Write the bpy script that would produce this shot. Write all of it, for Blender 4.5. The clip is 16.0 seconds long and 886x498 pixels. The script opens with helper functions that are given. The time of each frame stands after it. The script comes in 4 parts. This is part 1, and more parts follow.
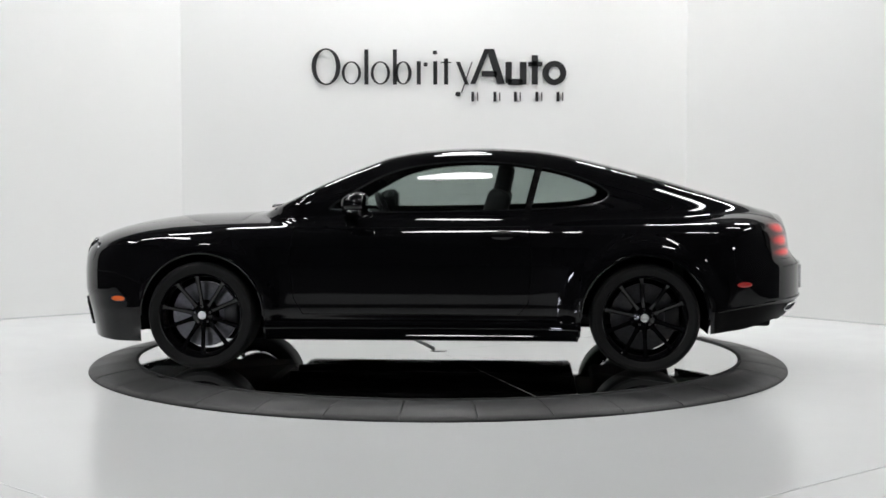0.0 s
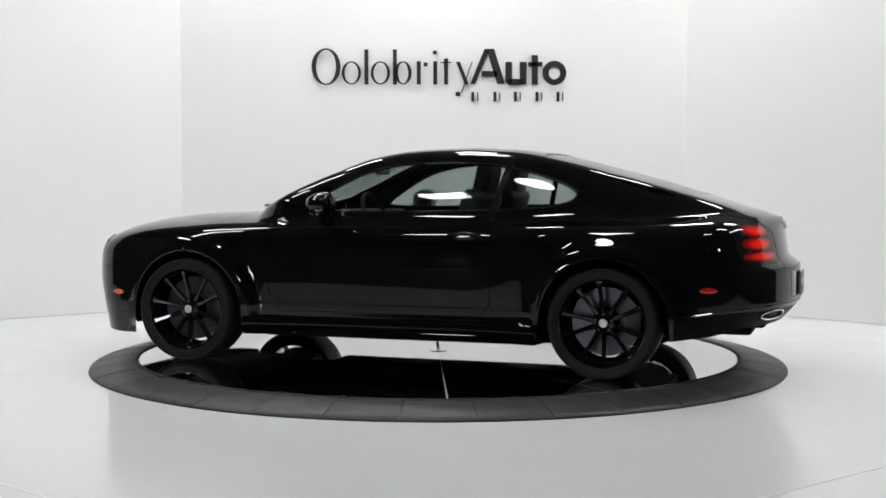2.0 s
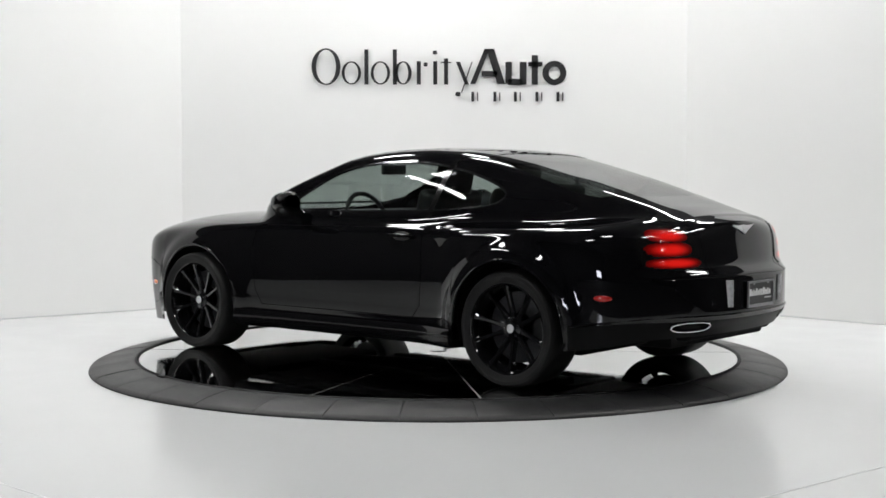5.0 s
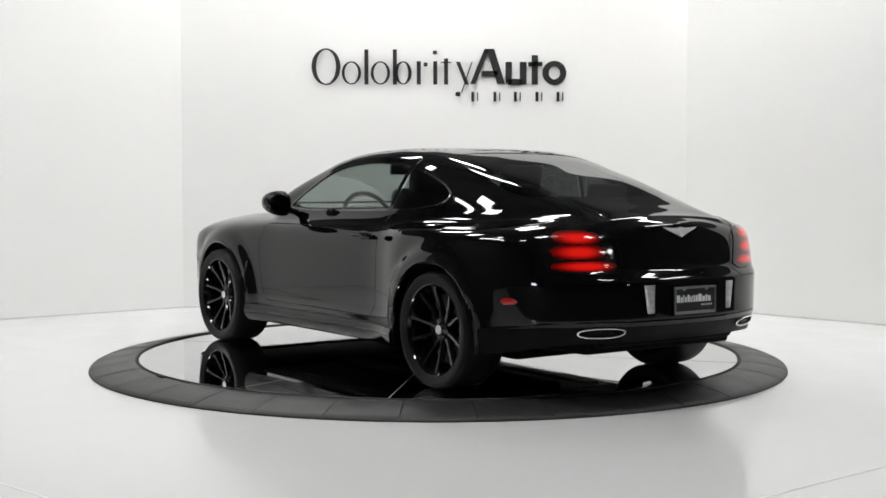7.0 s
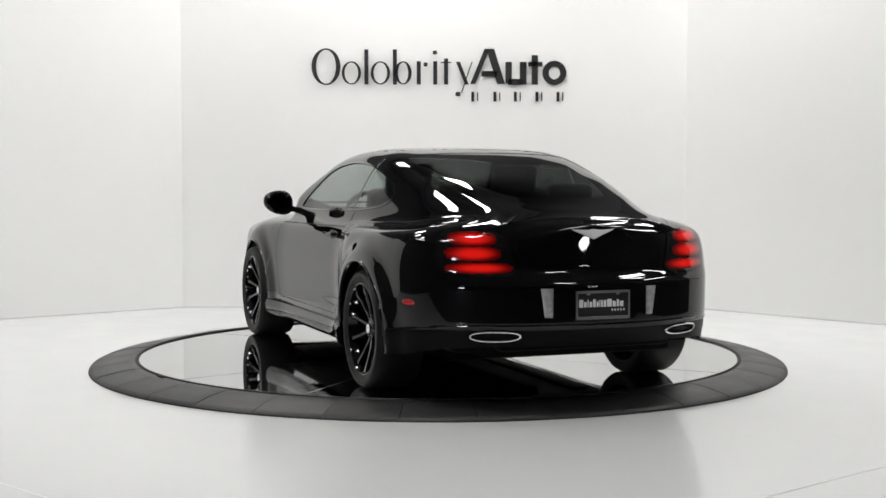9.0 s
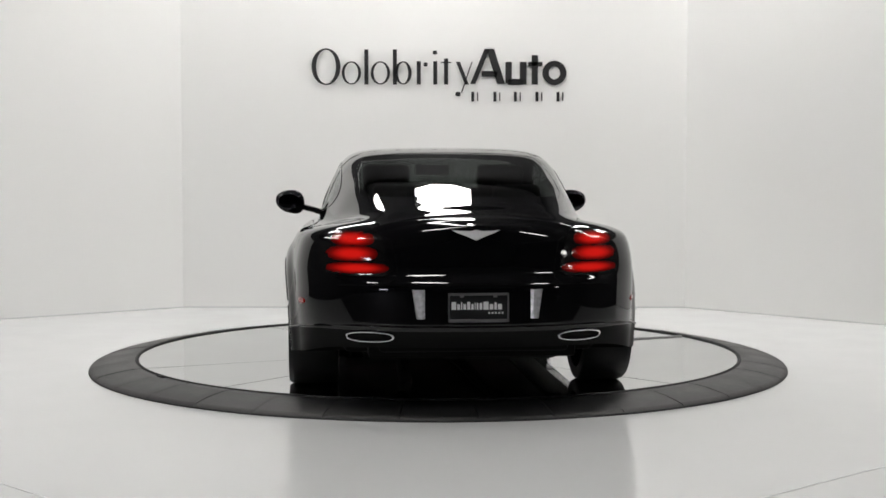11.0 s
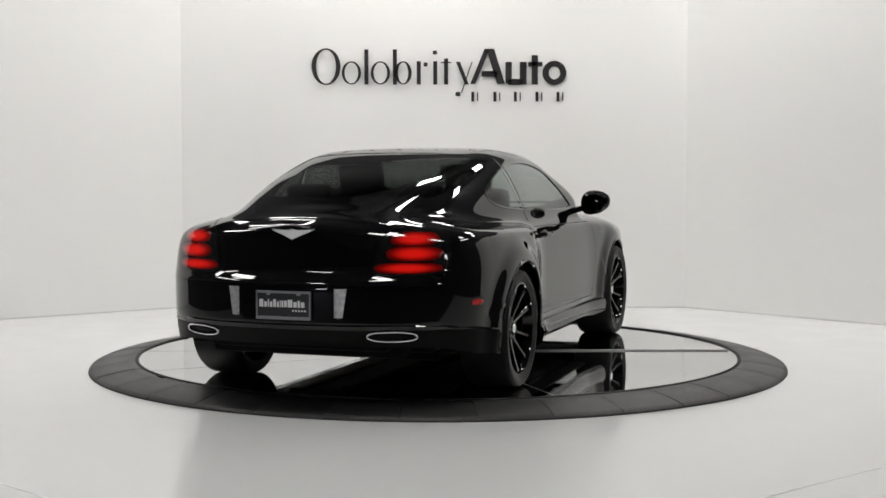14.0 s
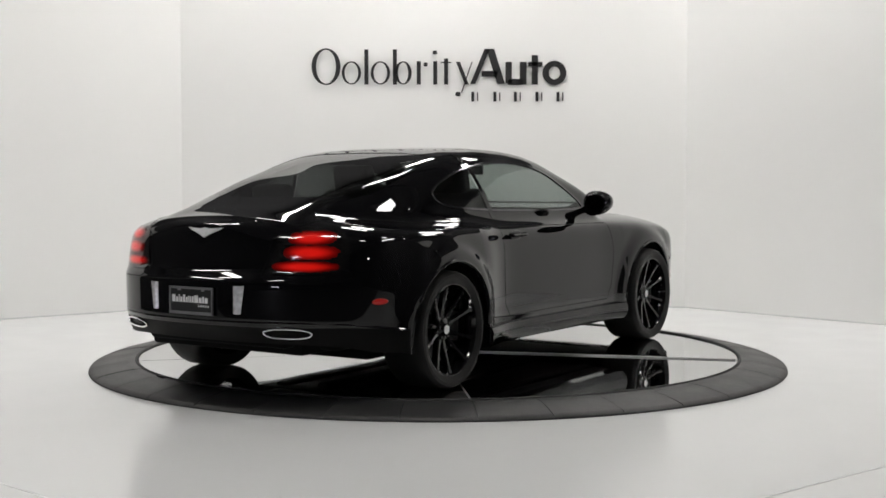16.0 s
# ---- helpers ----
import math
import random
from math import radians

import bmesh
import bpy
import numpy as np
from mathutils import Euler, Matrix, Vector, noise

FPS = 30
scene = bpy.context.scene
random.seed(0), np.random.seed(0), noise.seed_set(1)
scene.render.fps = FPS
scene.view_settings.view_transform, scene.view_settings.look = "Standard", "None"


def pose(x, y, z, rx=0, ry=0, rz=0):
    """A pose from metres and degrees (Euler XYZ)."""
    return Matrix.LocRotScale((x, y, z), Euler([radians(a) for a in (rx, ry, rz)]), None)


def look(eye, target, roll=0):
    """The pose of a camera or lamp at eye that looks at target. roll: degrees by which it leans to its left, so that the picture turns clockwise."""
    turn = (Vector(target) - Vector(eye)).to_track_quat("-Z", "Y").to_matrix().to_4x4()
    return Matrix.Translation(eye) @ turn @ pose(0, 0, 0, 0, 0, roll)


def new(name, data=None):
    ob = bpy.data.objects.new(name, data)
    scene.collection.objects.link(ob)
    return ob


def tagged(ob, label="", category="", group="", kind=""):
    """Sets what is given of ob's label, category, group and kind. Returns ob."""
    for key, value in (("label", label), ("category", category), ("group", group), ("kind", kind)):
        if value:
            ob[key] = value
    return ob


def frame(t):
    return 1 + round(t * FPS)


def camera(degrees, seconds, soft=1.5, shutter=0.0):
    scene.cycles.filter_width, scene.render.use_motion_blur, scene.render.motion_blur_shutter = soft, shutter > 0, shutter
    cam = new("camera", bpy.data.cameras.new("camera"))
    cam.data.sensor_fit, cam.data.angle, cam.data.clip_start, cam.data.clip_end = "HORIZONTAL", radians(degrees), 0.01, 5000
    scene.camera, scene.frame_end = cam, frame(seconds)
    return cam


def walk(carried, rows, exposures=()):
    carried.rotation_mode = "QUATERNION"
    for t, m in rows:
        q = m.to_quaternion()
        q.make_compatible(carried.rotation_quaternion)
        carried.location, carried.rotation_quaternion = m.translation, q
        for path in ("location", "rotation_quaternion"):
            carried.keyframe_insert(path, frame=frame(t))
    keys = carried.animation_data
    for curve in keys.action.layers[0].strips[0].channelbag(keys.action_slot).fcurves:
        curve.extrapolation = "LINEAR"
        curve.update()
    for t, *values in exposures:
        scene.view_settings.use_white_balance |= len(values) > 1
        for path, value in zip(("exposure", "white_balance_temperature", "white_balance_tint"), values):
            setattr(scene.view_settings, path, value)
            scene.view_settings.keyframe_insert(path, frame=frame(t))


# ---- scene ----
# ---- camera: stands still on a stand in front of the turntable ----
cam = camera(37.06, 16.0, soft=1.6)
EYE = pose(0.0, -9.065, 1.223, 90 - 3.143, 0, -0.199)
walk(cam, [(0.0, EYE), (16.0, EYE)],
     exposures=[(0.0, 0.14, 6320, 9.5), (4.0, 0.18, 6340, 9.5), (7.0, 0.24, 6430, 10), (8.5, 0.24, 6470, 10), (9.2, 0.16, 6500, 10),
                (11.5, -0.03, 6560, 10.5), (16.0, -0.01, 6600, 10.5)])

# heading of the car and turntable, seconds and degrees
TURN = [(0, 176.14), (0.5, 172.66), (1, 169.16), (1.5, 165.58), (2, 161.93), (2.5, 158.24), (3, 154.51), (3.5, 150.76), (4, 147.05),
        (5.25, 137.73), (6.5, 128.57), (7, 125.11), (7.5, 121.67), (8, 118.19), (8.5, 114.59), (9, 110.83), (10.25, 100.93), (11.5, 90.98),
        (12, 86.9), (12.5, 82.7), (13, 78.62), (13.5, 74.67), (14, 70.88), (14.5, 67.25), (15, 63.83), (15.5, 60.48), (16, 56.99)]
CAR_OFFSET = (0.045, 0.008)
FLOOR_Z = -0.040

# ---- world and light ----
world = bpy.data.worlds.new("world")
scene.world = world
world.use_nodes = True
world.node_tree.nodes["Background"].inputs[0].default_value = (0.5, 0.52, 0.55, 1)
world.node_tree.nodes["Background"].inputs[1].default_value = 0.02
LAMP_POWER = 33.5
DISC_Z = 0.022


# ---- materials ----
def mat(name, color, rough=0.5, metal=0.0, coat=0.0, spec=0.5, grain=0.0, grain_scale=40.0, stain=0.0, stain_scale=1.5,
        bump=0.0, bump_scale=200.0, rough_var=0.0):
    m = bpy.data.materials.new(name)
    m.use_nodes = True
    nt = m.node_tree
    b = nt.nodes["Principled BSDF"]
    b.inputs["Base Color"].default_value = (*color, 1)
    b.inputs["Roughness"].default_value = rough
    b.inputs["Metallic"].default_value = metal
    b.inputs["Coat Weight"].default_value = coat
    b.inputs["Coat Roughness"].default_value = 0.02
    b.inputs["Specular IOR Level"].default_value = spec
    tc = nt.nodes.new("ShaderNodeTexCoord")

    def noise_node(scale, detail):
        n = nt.nodes.new("ShaderNodeTexNoise")
        n.inputs["Scale"].default_value = scale
        n.inputs["Detail"].default_value = detail
        nt.links.new(tc.outputs["Object"], n.inputs["Vector"])
        return n

    last = None
    for amount, scale, detail in ((grain, grain_scale, 6), (stain, stain_scale, 4)):
        if amount:
            n = noise_node(scale, detail)
            mr = nt.nodes.new("ShaderNodeMapRange")
            mr.inputs["From Min"].default_value, mr.inputs["From Max"].default_value = 0.3, 0.7
            mr.inputs["To Min"].default_value, mr.inputs["To Max"].default_value = 1 - amount, 1 + amount
            nt.links.new(n.outputs["Fac"], mr.inputs["Value"])
            if last is None:
                last = mr.outputs[0]
            else:
                mu = nt.nodes.new("ShaderNodeMath")
                mu.operation = "MULTIPLY"
                nt.links.new(last, mu.inputs[0])
                nt.links.new(mr.outputs[0], mu.inputs[1])
                last = mu.outputs[0]
    if last is not None:
        vm = nt.nodes.new("ShaderNodeVectorMath")
        vm.operation = "SCALE"
        vm.inputs[0].default_value = color
        nt.links.new(last, vm.inputs["Scale"])
        nt.links.new(vm.outputs[0], b.inputs["Base Color"])
    if rough_var:
        n = noise_node(3.0, 5)
        mr = nt.nodes.new("ShaderNodeMapRange")
        mr.inputs["From Min"].default_value, mr.inputs["From Max"].default_value = 0.3, 0.7
        mr.inputs["To Min"].default_value, mr.inputs["To Max"].default_value = max(0, rough - rough_var), rough + rough_var
        nt.links.new(n.outputs["Fac"], mr.inputs["Value"])
        nt.links.new(mr.outputs[0], b.inputs["Roughness"])
    if bump:
        n = noise_node(bump_scale, 3)
        bp = nt.nodes.new("ShaderNodeBump")
        bp.inputs["Strength"].default_value = bump
        bp.inputs["Distance"].default_value = 0.002
        nt.links.new(n.outputs["Fac"], bp.inputs["Height"])
        nt.links.new(bp.outputs[0], b.inputs["Normal"])
    return m


def glow(name, color, strength):
    m = bpy.data.materials.new(name)
    m.use_nodes = True
    b = m.node_tree.nodes["Principled BSDF"]
    b.inputs["Base Color"].default_value = (*color, 1)
    b.inputs["Emission Color"].default_value = (*color, 1)
    b.inputs["Emission Strength"].default_value = strength
    return m


def pane_material(name, tint):
    m = bpy.data.materials.new(name)
    m.use_nodes = True
    nt = m.node_tree
    nt.nodes.clear()
    out = nt.nodes.new("ShaderNodeOutputMaterial")
    mix = nt.nodes.new("ShaderNodeMixShader")
    tr = nt.nodes.new("ShaderNodeBsdfTransparent")
    gl = nt.nodes.new("ShaderNodeBsdfGlossy")
    lw = nt.nodes.new("ShaderNodeLayerWeight")
    lw.inputs["Blend"].default_value = 0.5
    pw = nt.nodes.new("ShaderNodeMath")
    pw.operation = "POWER"
    pw.inputs[1].default_value = 5.0
    nt.links.new(lw.outputs["Facing"], pw.inputs[0])
    fr = nt.nodes.new("ShaderNodeMath")
    fr.operation = "MULTIPLY_ADD"
    fr.inputs[1].default_value, fr.inputs[2].default_value = 0.92, 0.05
    nt.links.new(pw.outputs[0], fr.inputs[0])
    tr.inputs[0].default_value = (*tint, 1)
    gl.inputs["Roughness"].default_value = 0.01
    nt.links.new(fr.outputs[0], mix.inputs[0])
    nt.links.new(tr.outputs[0], mix.inputs[1])
    nt.links.new(gl.outputs[0], mix.inputs[2])
    nt.links.new(mix.outputs[0], out.inputs[0])
    return m


M_WALL = mat("white_painted_wall", (0.80, 0.80, 0.79), 0.6, stain=0.015, stain_scale=0.5, bump=0.05, bump_scale=90)
M_FLOOR = mat("white_epoxy_floor", (0.74, 0.75, 0.75), 0.16, spec=0.5, stain=0.008, stain_scale=0.5, rough_var=0.012)
M_DARK_WALL = mat("dark_grey_wall", (0.03, 0.03, 0.032), 0.8, stain=0.2, stain_scale=0.6)
M_CEIL = mat("dark_ceiling", (0.13, 0.13, 0.13), 0.8, stain=0.1)
M_RING = mat("dark_grey_ring_plate", (0.028, 0.028, 0.0285), 0.45, spec=0.4, grain=0.15, grain_scale=60, stain=0.3, stain_scale=3.0,
             bump=0.25, bump_scale=350, rough_var=0.08)
M_RING_EDGE = mat("black_rubber_edge", (0.012, 0.012, 0.012), 0.6)
M_DISC = mat("polished_disc", (0.66, 0.67, 0.67), 0.03, metal=1.0, stain=0.04, stain_scale=1.6, rough_var=0.028)
M_GROOVE = mat("grey_groove", (0.25, 0.25, 0.25), 0.6)
M_SEAM = mat("floor_seam_grey", (0.60, 0.61, 0.61), 0.4)
M_STRIP = mat("brushed_aluminium_strip", (0.45, 0.45, 0.45), 0.4, metal=0.6, grain=0.1)
M_SIGN = mat("black_sign_vinyl", (0.012, 0.012, 0.013), 0.45)
M_PAINT = mat("gloss_black_paint", (0.0025, 0.0025, 0.003), 0.025, spec=0.42)
M_TRIM = mat("gloss_black_trim", (0.006, 0.006, 0.006), 0.08, spec=0.5)
M_SATIN = mat("satin_black_plastic", (0.012, 0.012, 0.012), 0.45, grain=0.2, grain_scale=300)
M_TYRE = mat("black_tyre_rubber", (0.005, 0.005, 0.005), 0.55, spec=0.25, grain=0.2, grain_scale=80, bump=0.2, bump_scale=250)
M_RIM = mat("black_alloy", (0.004, 0.004, 0.0045), 0.07, spec=0.5)
M_STEEL = mat("brake_steel", (0.08, 0.08, 0.083), 0.38, metal=1.0, grain=0.15, grain_scale=60)
M_SKIRT = mat("satin_black_bumper", (0.003, 0.003, 0.003), 0.42, spec=0.08, grain=0.2, grain_scale=200)
M_MIRROR = mat("dark_mirror_glass", (0.05, 0.05, 0.055), 0.03, metal=1.0)
M_FRAME = mat("brushed_plate_frame", (0.30, 0.30, 0.31), 0.3, metal=0.9)
M_UPRIGHT = mat("hammered_bright_trim", (0.55, 0.55, 0.56), 0.38, metal=0.8, grain=0.25, grain_scale=45, bump=0.5, bump_scale=70)
M_CHROME = mat("bright_chrome", (0.75, 0.75, 0.76), 0.08, metal=1.0)
M_DCHROME = mat("dark_chrome", (0.13, 0.13, 0.135), 0.12, metal=1.0)
M_SILVER = mat("silver_badge", (0.72, 0.72, 0.73), 0.35, metal=0.25)


def lit_lens(name, strength):
    """A red lens with its glow painted in, brightest in the middle; no bulb inside."""
    m = mat(name, (0.10, 0.0015, 0.0015), 0.12, coat=0.3)
    nt = m.node_tree
    p = nt.nodes["Principled BSDF"]
    tc = nt.nodes.new("ShaderNodeTexCoord")
    sub = nt.nodes.new("ShaderNodeVectorMath")
    sub.operation = "SUBTRACT"
    sub.inputs[1].default_value = (0.5, 0.5, 0.5)
    mul = nt.nodes.new("ShaderNodeVectorMath")
    mul.operation = "MULTIPLY"
    mul.inputs[1].default_value = (0.0, 2.0, 2.0)
    ln = nt.nodes.new("ShaderNodeVectorMath")
    ln.operation = "LENGTH"
    mr = nt.nodes.new("ShaderNodeMapRange")
    mr.interpolation_type = "SMOOTHSTEP"
    mr.inputs["From Min"].default_value, mr.inputs["From Max"].default_value = 0.25, 1.0
    mr.inputs["To Min"].default_value, mr.inputs["To Max"].default_value = strength, 0.01
    nt.links.new(tc.outputs["Generated"], sub.inputs[0])
    nt.links.new(sub.outputs[0], mul.inputs[0])
    nt.links.new(mul.outputs[0], ln.inputs[0])
    nt.links.new(ln.outputs["Value"], mr.inputs["Value"])
    nt.links.new(mr.outputs[0], p.inputs["Emission Strength"])
    p.inputs["Emission Color"].default_value = (1.0, 0.014, 0.008, 1)
    return m


M_RED_LENS = lit_lens("lit_red_lens", 0.52)
M_RED_MID = mat("dim_red_lens", (0.14, 0.002, 0.002), 0.10, coat=0.4)
M_RED_MID.node_tree.nodes["Principled BSDF"].inputs["Emission Color"].default_value = (1.0, 0.012, 0.006, 1)
M_RED_MID.node_tree.nodes["Principled BSDF"].inputs["Emission Strength"].default_value = 0.08
M_REAR_SHEET = mat("dark_grey_sheet", (0.03, 0.03, 0.03), 0.9, grain=0.25, grain_scale=120)
M_AMBER = mat("amber_lens", (0.75, 0.13, 0.02), 0.12, coat=1.0)
M_LEATHER = mat("black_leather", (0.014, 0.013, 0.013), 0.5, grain=0.2, grain_scale=90, bump=0.2, bump_scale=160)
M_PLATE = mat("black_plate", (0.008, 0.008, 0.009), 0.3)
M_WHITE = mat("white_print", (0.78, 0.78, 0.78), 0.4)
M_UNDER = mat("underbody_black", (0.004, 0.004, 0.004), 0.8, spec=0.1)
M_GLASS = pane_material("tinted_glass", (0.54, 0.59, 0.57))
M_GLASS_DARK = pane_material("dark_tinted_glass", (0.11, 0.12, 0.115))
M_LENS = pane_material("clear_lens", (0.9, 0.9, 0.9))
M_LAMP = glow("lamp_diffuser", (1.0, 0.985, 0.96), LAMP_POWER)
M_WINDOW = glow("daylight_pane", (0.88, 0.89, 1.0), 26.0)


# ---- mesh helpers ----
def finish(bm, name, material, smooth=True, sharp=35, recalc=True):
    if recalc:
        bmesh.ops.recalc_face_normals(bm, faces=bm.faces)
    me = bpy.data.meshes.new(name)
    for f in bm.faces:
        f.smooth = smooth
    lay = bm.verts.layers.float_vector.get("n0")
    normals = [tuple(v[lay]) for v in bm.verts] if lay else None
    if smooth and not normals:
        lim = radians(sharp)
        for e in bm.edges:
            if len(e.link_faces) == 2 and e.calc_face_angle(0) > lim:
                e.smooth = False
    bm.to_mesh(me)
    bm.free()
    me.materials.append(material)
    if normals:
        me.normals_split_custom_set_from_vertices(normals)
    return me


def part(name, bm, material, parent=None, label="", m=None, smooth=True, recalc=True):
    me = bm if isinstance(bm, bpy.types.Mesh) else finish(bm, name, material, smooth, recalc=recalc)
    ob = new(name, me)
    if parent is not None:
        ob.parent = parent
    if m is not None:
        ob.matrix_basis = m
    if label:
        ob["label"] = label
    return ob


def box(x0, x1, y0, y1, z0, z1, bevel=0.0, seg=2):
    bm = bmesh.new()
    bmesh.ops.create_cube(bm, size=1, matrix=Matrix.LocRotScale(((x0 + x1) / 2, (y0 + y1) / 2, (z0 + z1) / 2), None,
                                                               (x1 - x0, y1 - y0, z1 - z0)))
    if bevel:
        bmesh.ops.bevel(bm, geom=list(bm.edges), offset=bevel, segments=seg, profile=0.5, affect="EDGES")
    return bm


def lathe(profile, n=48, closed=False):
    """Turns (radius, y) round the y axis."""
    bm = bmesh.new()
    rings = []
    for k in range(n):
        a = 2 * math.pi * k / n
        rings.append([bm.verts.new((r * math.cos(a), y, r * math.sin(a))) for r, y in profile])
    cnt = len(profile)
    for k in range(n):
        p, q = rings[k], rings[(k + 1) % n]
        for i in range(cnt if closed else cnt - 1):
            bm.faces.new((p[i], p[(i + 1) % cnt], q[(i + 1) % cnt], q[i]))
    bmesh.ops.remove_doubles(bm, verts=bm.verts, dist=1e-5)
    return bm


def tube(points, radius, n=6, closed=False, squash=1.0):
    bm = bmesh.new()
    pts = [Vector(p) for p in points]
    rings = []
    cnt = len(pts)
    for i, p in enumerate(pts):
        a = pts[(i - 1) % cnt] if closed or i > 0 else p
        b = pts[(i + 1) % cnt] if closed or i < cnt - 1 else p
        d = (b - a).normalized()
        up = Vector((0, 0, 1)) if abs(d.z) < 0.9 else Vector((1, 0, 0))
        s = d.cross(up).normalized()
        u = s.cross(d)
        rings.append([bm.verts.new(p + radius * (math.cos(2 * math.pi * k / n) * s + squash * math.sin(2 * math.pi * k / n) * u))
                      for k in range(n)])
    for i in range(cnt if closed else cnt - 1):
        r0, r1 = rings[i], rings[(i + 1) % cnt]
        for k in range(n):
            bm.faces.new((r0[k], r0[(k + 1) % n], r1[(k + 1) % n], r1[k]))
    if not closed:
        bm.faces.new(rings[0])
        bm.faces.new(rings[-1])
    return bm


def prism(outline, z0, z1, bevel=0.0):
    """An outline in x, y raised from z0 to z1."""
    bm = bmesh.new()
    lo = [bm.verts.new((x, y, z0)) for x, y in outline]
    hi = [bm.verts.new((x, y, z1)) for x, y in outline]
    n = len(outline)
    bm.faces.new(lo)
    bm.faces.new(hi)
    for i in range(n):
        bm.faces.new((lo[i], lo[(i + 1) % n], hi[(i + 1) % n], hi[i]))
    if bevel:
        bmesh.ops.recalc_face_normals(bm, faces=bm.faces)
        bmesh.ops.bevel(bm, geom=list(bm.edges), offset=bevel, segments=2, profile=0.5, affect="EDGES")
    return bm


def ellipsoid(c, r, u=20, v=12):
    bm = bmesh.new()
    bmesh.ops.create_uvsphere(bm, u_segments=u, v_segments=v, radius=1, matrix=Matrix.LocRotScale(c, None, r))
    return bm


def join(*bms):
    out = bmesh.new()
    for b in bms:
        me = bpy.data.meshes.new("tmp")
        b.to_mesh(me)
        b.free()
        out.from_mesh(me)
        bpy.data.meshes.remove(me)
    return out


class table:
    """A smooth curve through a list of (x, value), softened over a width."""
    def __init__(self, pts, soft=0.06):
        pts = sorted(pts)
        xs = np.array([p[0] for p in pts])
        ys = np.array([p[1] for p in pts])
        self.x = np.linspace(-2.8, 2.8, 1121)
        pad = 240
        g = np.interp(np.concatenate([self.x[0] - 0.005 * np.arange(pad, 0, -1), self.x, self.x[-1] + 0.005 * np.arange(1, pad + 1)]), xs, ys)
        k = np.exp(-0.5 * (np.arange(-pad, pad + 1) * 0.005 / soft) ** 2)
        self.y = np.convolve(g, k / k.sum(), "valid")

    def __call__(self, x):
        return float(np.interp(x, self.x, self.y))


# ---- the studio shell ----
def wall(name, a, b, h, material, label, thick=0.12, foot=None):
    a, b = Vector((*a, 0)), Vector((*b, 0))
    d = (b - a).normalized()
    n = Vector((d.y, -d.x, 0))          # towards the outside
    bm = bmesh.new()
    vs = []
    for p in (a, b, b + n * thick, a + n * thick):
        vs.append((bm.verts.new((p.x, p.y, FLOOR_Z - 0.05 if foot is None else foot)), bm.verts.new((p.x, p.y, h))))
    for i in range(4):
        p, q = vs[i], vs[(i + 1) % 4]
        bm.faces.new((p[0], q[0], q[1], p[1]))
    bm.faces.new([v[1] for v in vs])
    bm.faces.new([v[0] for v in vs])
    ob = part(name, bm, material, smooth=False)
    return tagged(ob, label, "wall", kind="structure")


CEIL = 4.7
WHITE_TOP = 3.10
NW, NE, W0, E0 = (-2.459, 3.637), (2.369, 3.604), (-6.29, 0.674), (5.894, -0.176)
wall("wall_north", NE, NW, WHITE_TOP, M_WALL, "smooth white painted studio back wall behind the turntable")
wall("wall_north_west", NW, W0, WHITE_TOP, M_WALL, "smooth white painted angled studio wall")
wall("wall_north_east", E0, NE, WHITE_TOP, M_WALL, "smooth white painted angled studio wall")
# Side and rear walls are unseen; their dark colour keeps the paint's reflections dark.
wall("wall_west", W0, (-6.29, -4.5), CEIL, M_DARK_WALL, "unseen dark grey side wall added to keep reflections dark")
wall("wall_east", (5.894, -4.5), E0, CEIL, M_DARK_WALL, "unseen dark grey side wall added to keep reflections dark")
wall("wall_west_rear", (-6.29, -4.5), (-6.29, -15.0), CEIL, M_DARK_WALL, "unseen dark grey side wall standing in for the unlit rear")
wall("wall_east_rear", (5.894, -15.0), (5.894, -4.5), CEIL, M_DARK_WALL, "unseen dark grey side wall standing in for the unlit rear")
wall("wall_south", (-6.29, -15.0), (5.894, -15.0), CEIL, M_DARK_WALL, "unseen dark grey wall standing in for the unlit rear of the hall")
# Unseen dark band above the white walls, added to darken glass and roof reflections.
for a, b in ((NE, NW), (NW, W0), (E0, NE)):
    wall("unseen_upper_wall", a, b, CEIL, M_DARK_WALL, "unseen dark upper wall added above the white ones to darken reflections", foot=WHITE_TOP + 0.002)
tagged(part("ceiling", join(box(-7.0, 6.5, -15.3, 5.3, CEIL, CEIL + 0.1), *[box(-6.25, 5.85, y - 0.06, y + 0.06, CEIL - 0.2, CEIL - 0.002) for y in np.arange(-6.0, 3.5, 0.85)]), M_CEIL, smooth=False),
       "dark painted studio ceiling with hung light panels", "ceiling", kind="structure")

floor = tagged(part("floor", box(-7.0, 6.5, -15.3, 5.3, FLOOR_Z - 0.12, FLOOR_Z), M_FLOOR, smooth=False),
               "glossy white epoxy studio floor around the turntable", "floor", kind="structure")


# Added out of view: dark sheet so the lower body reflects no white floor.
tagged(part("floor_rear", box(-6.28, 5.88, -15.0, -4.45, FLOOR_Z - 0.01, FLOOR_Z + 0.006), M_REAR_SHEET, smooth=False),
       "unseen dark floor sheet added under and behind the camera for dark reflections", "carpet", kind="structure")


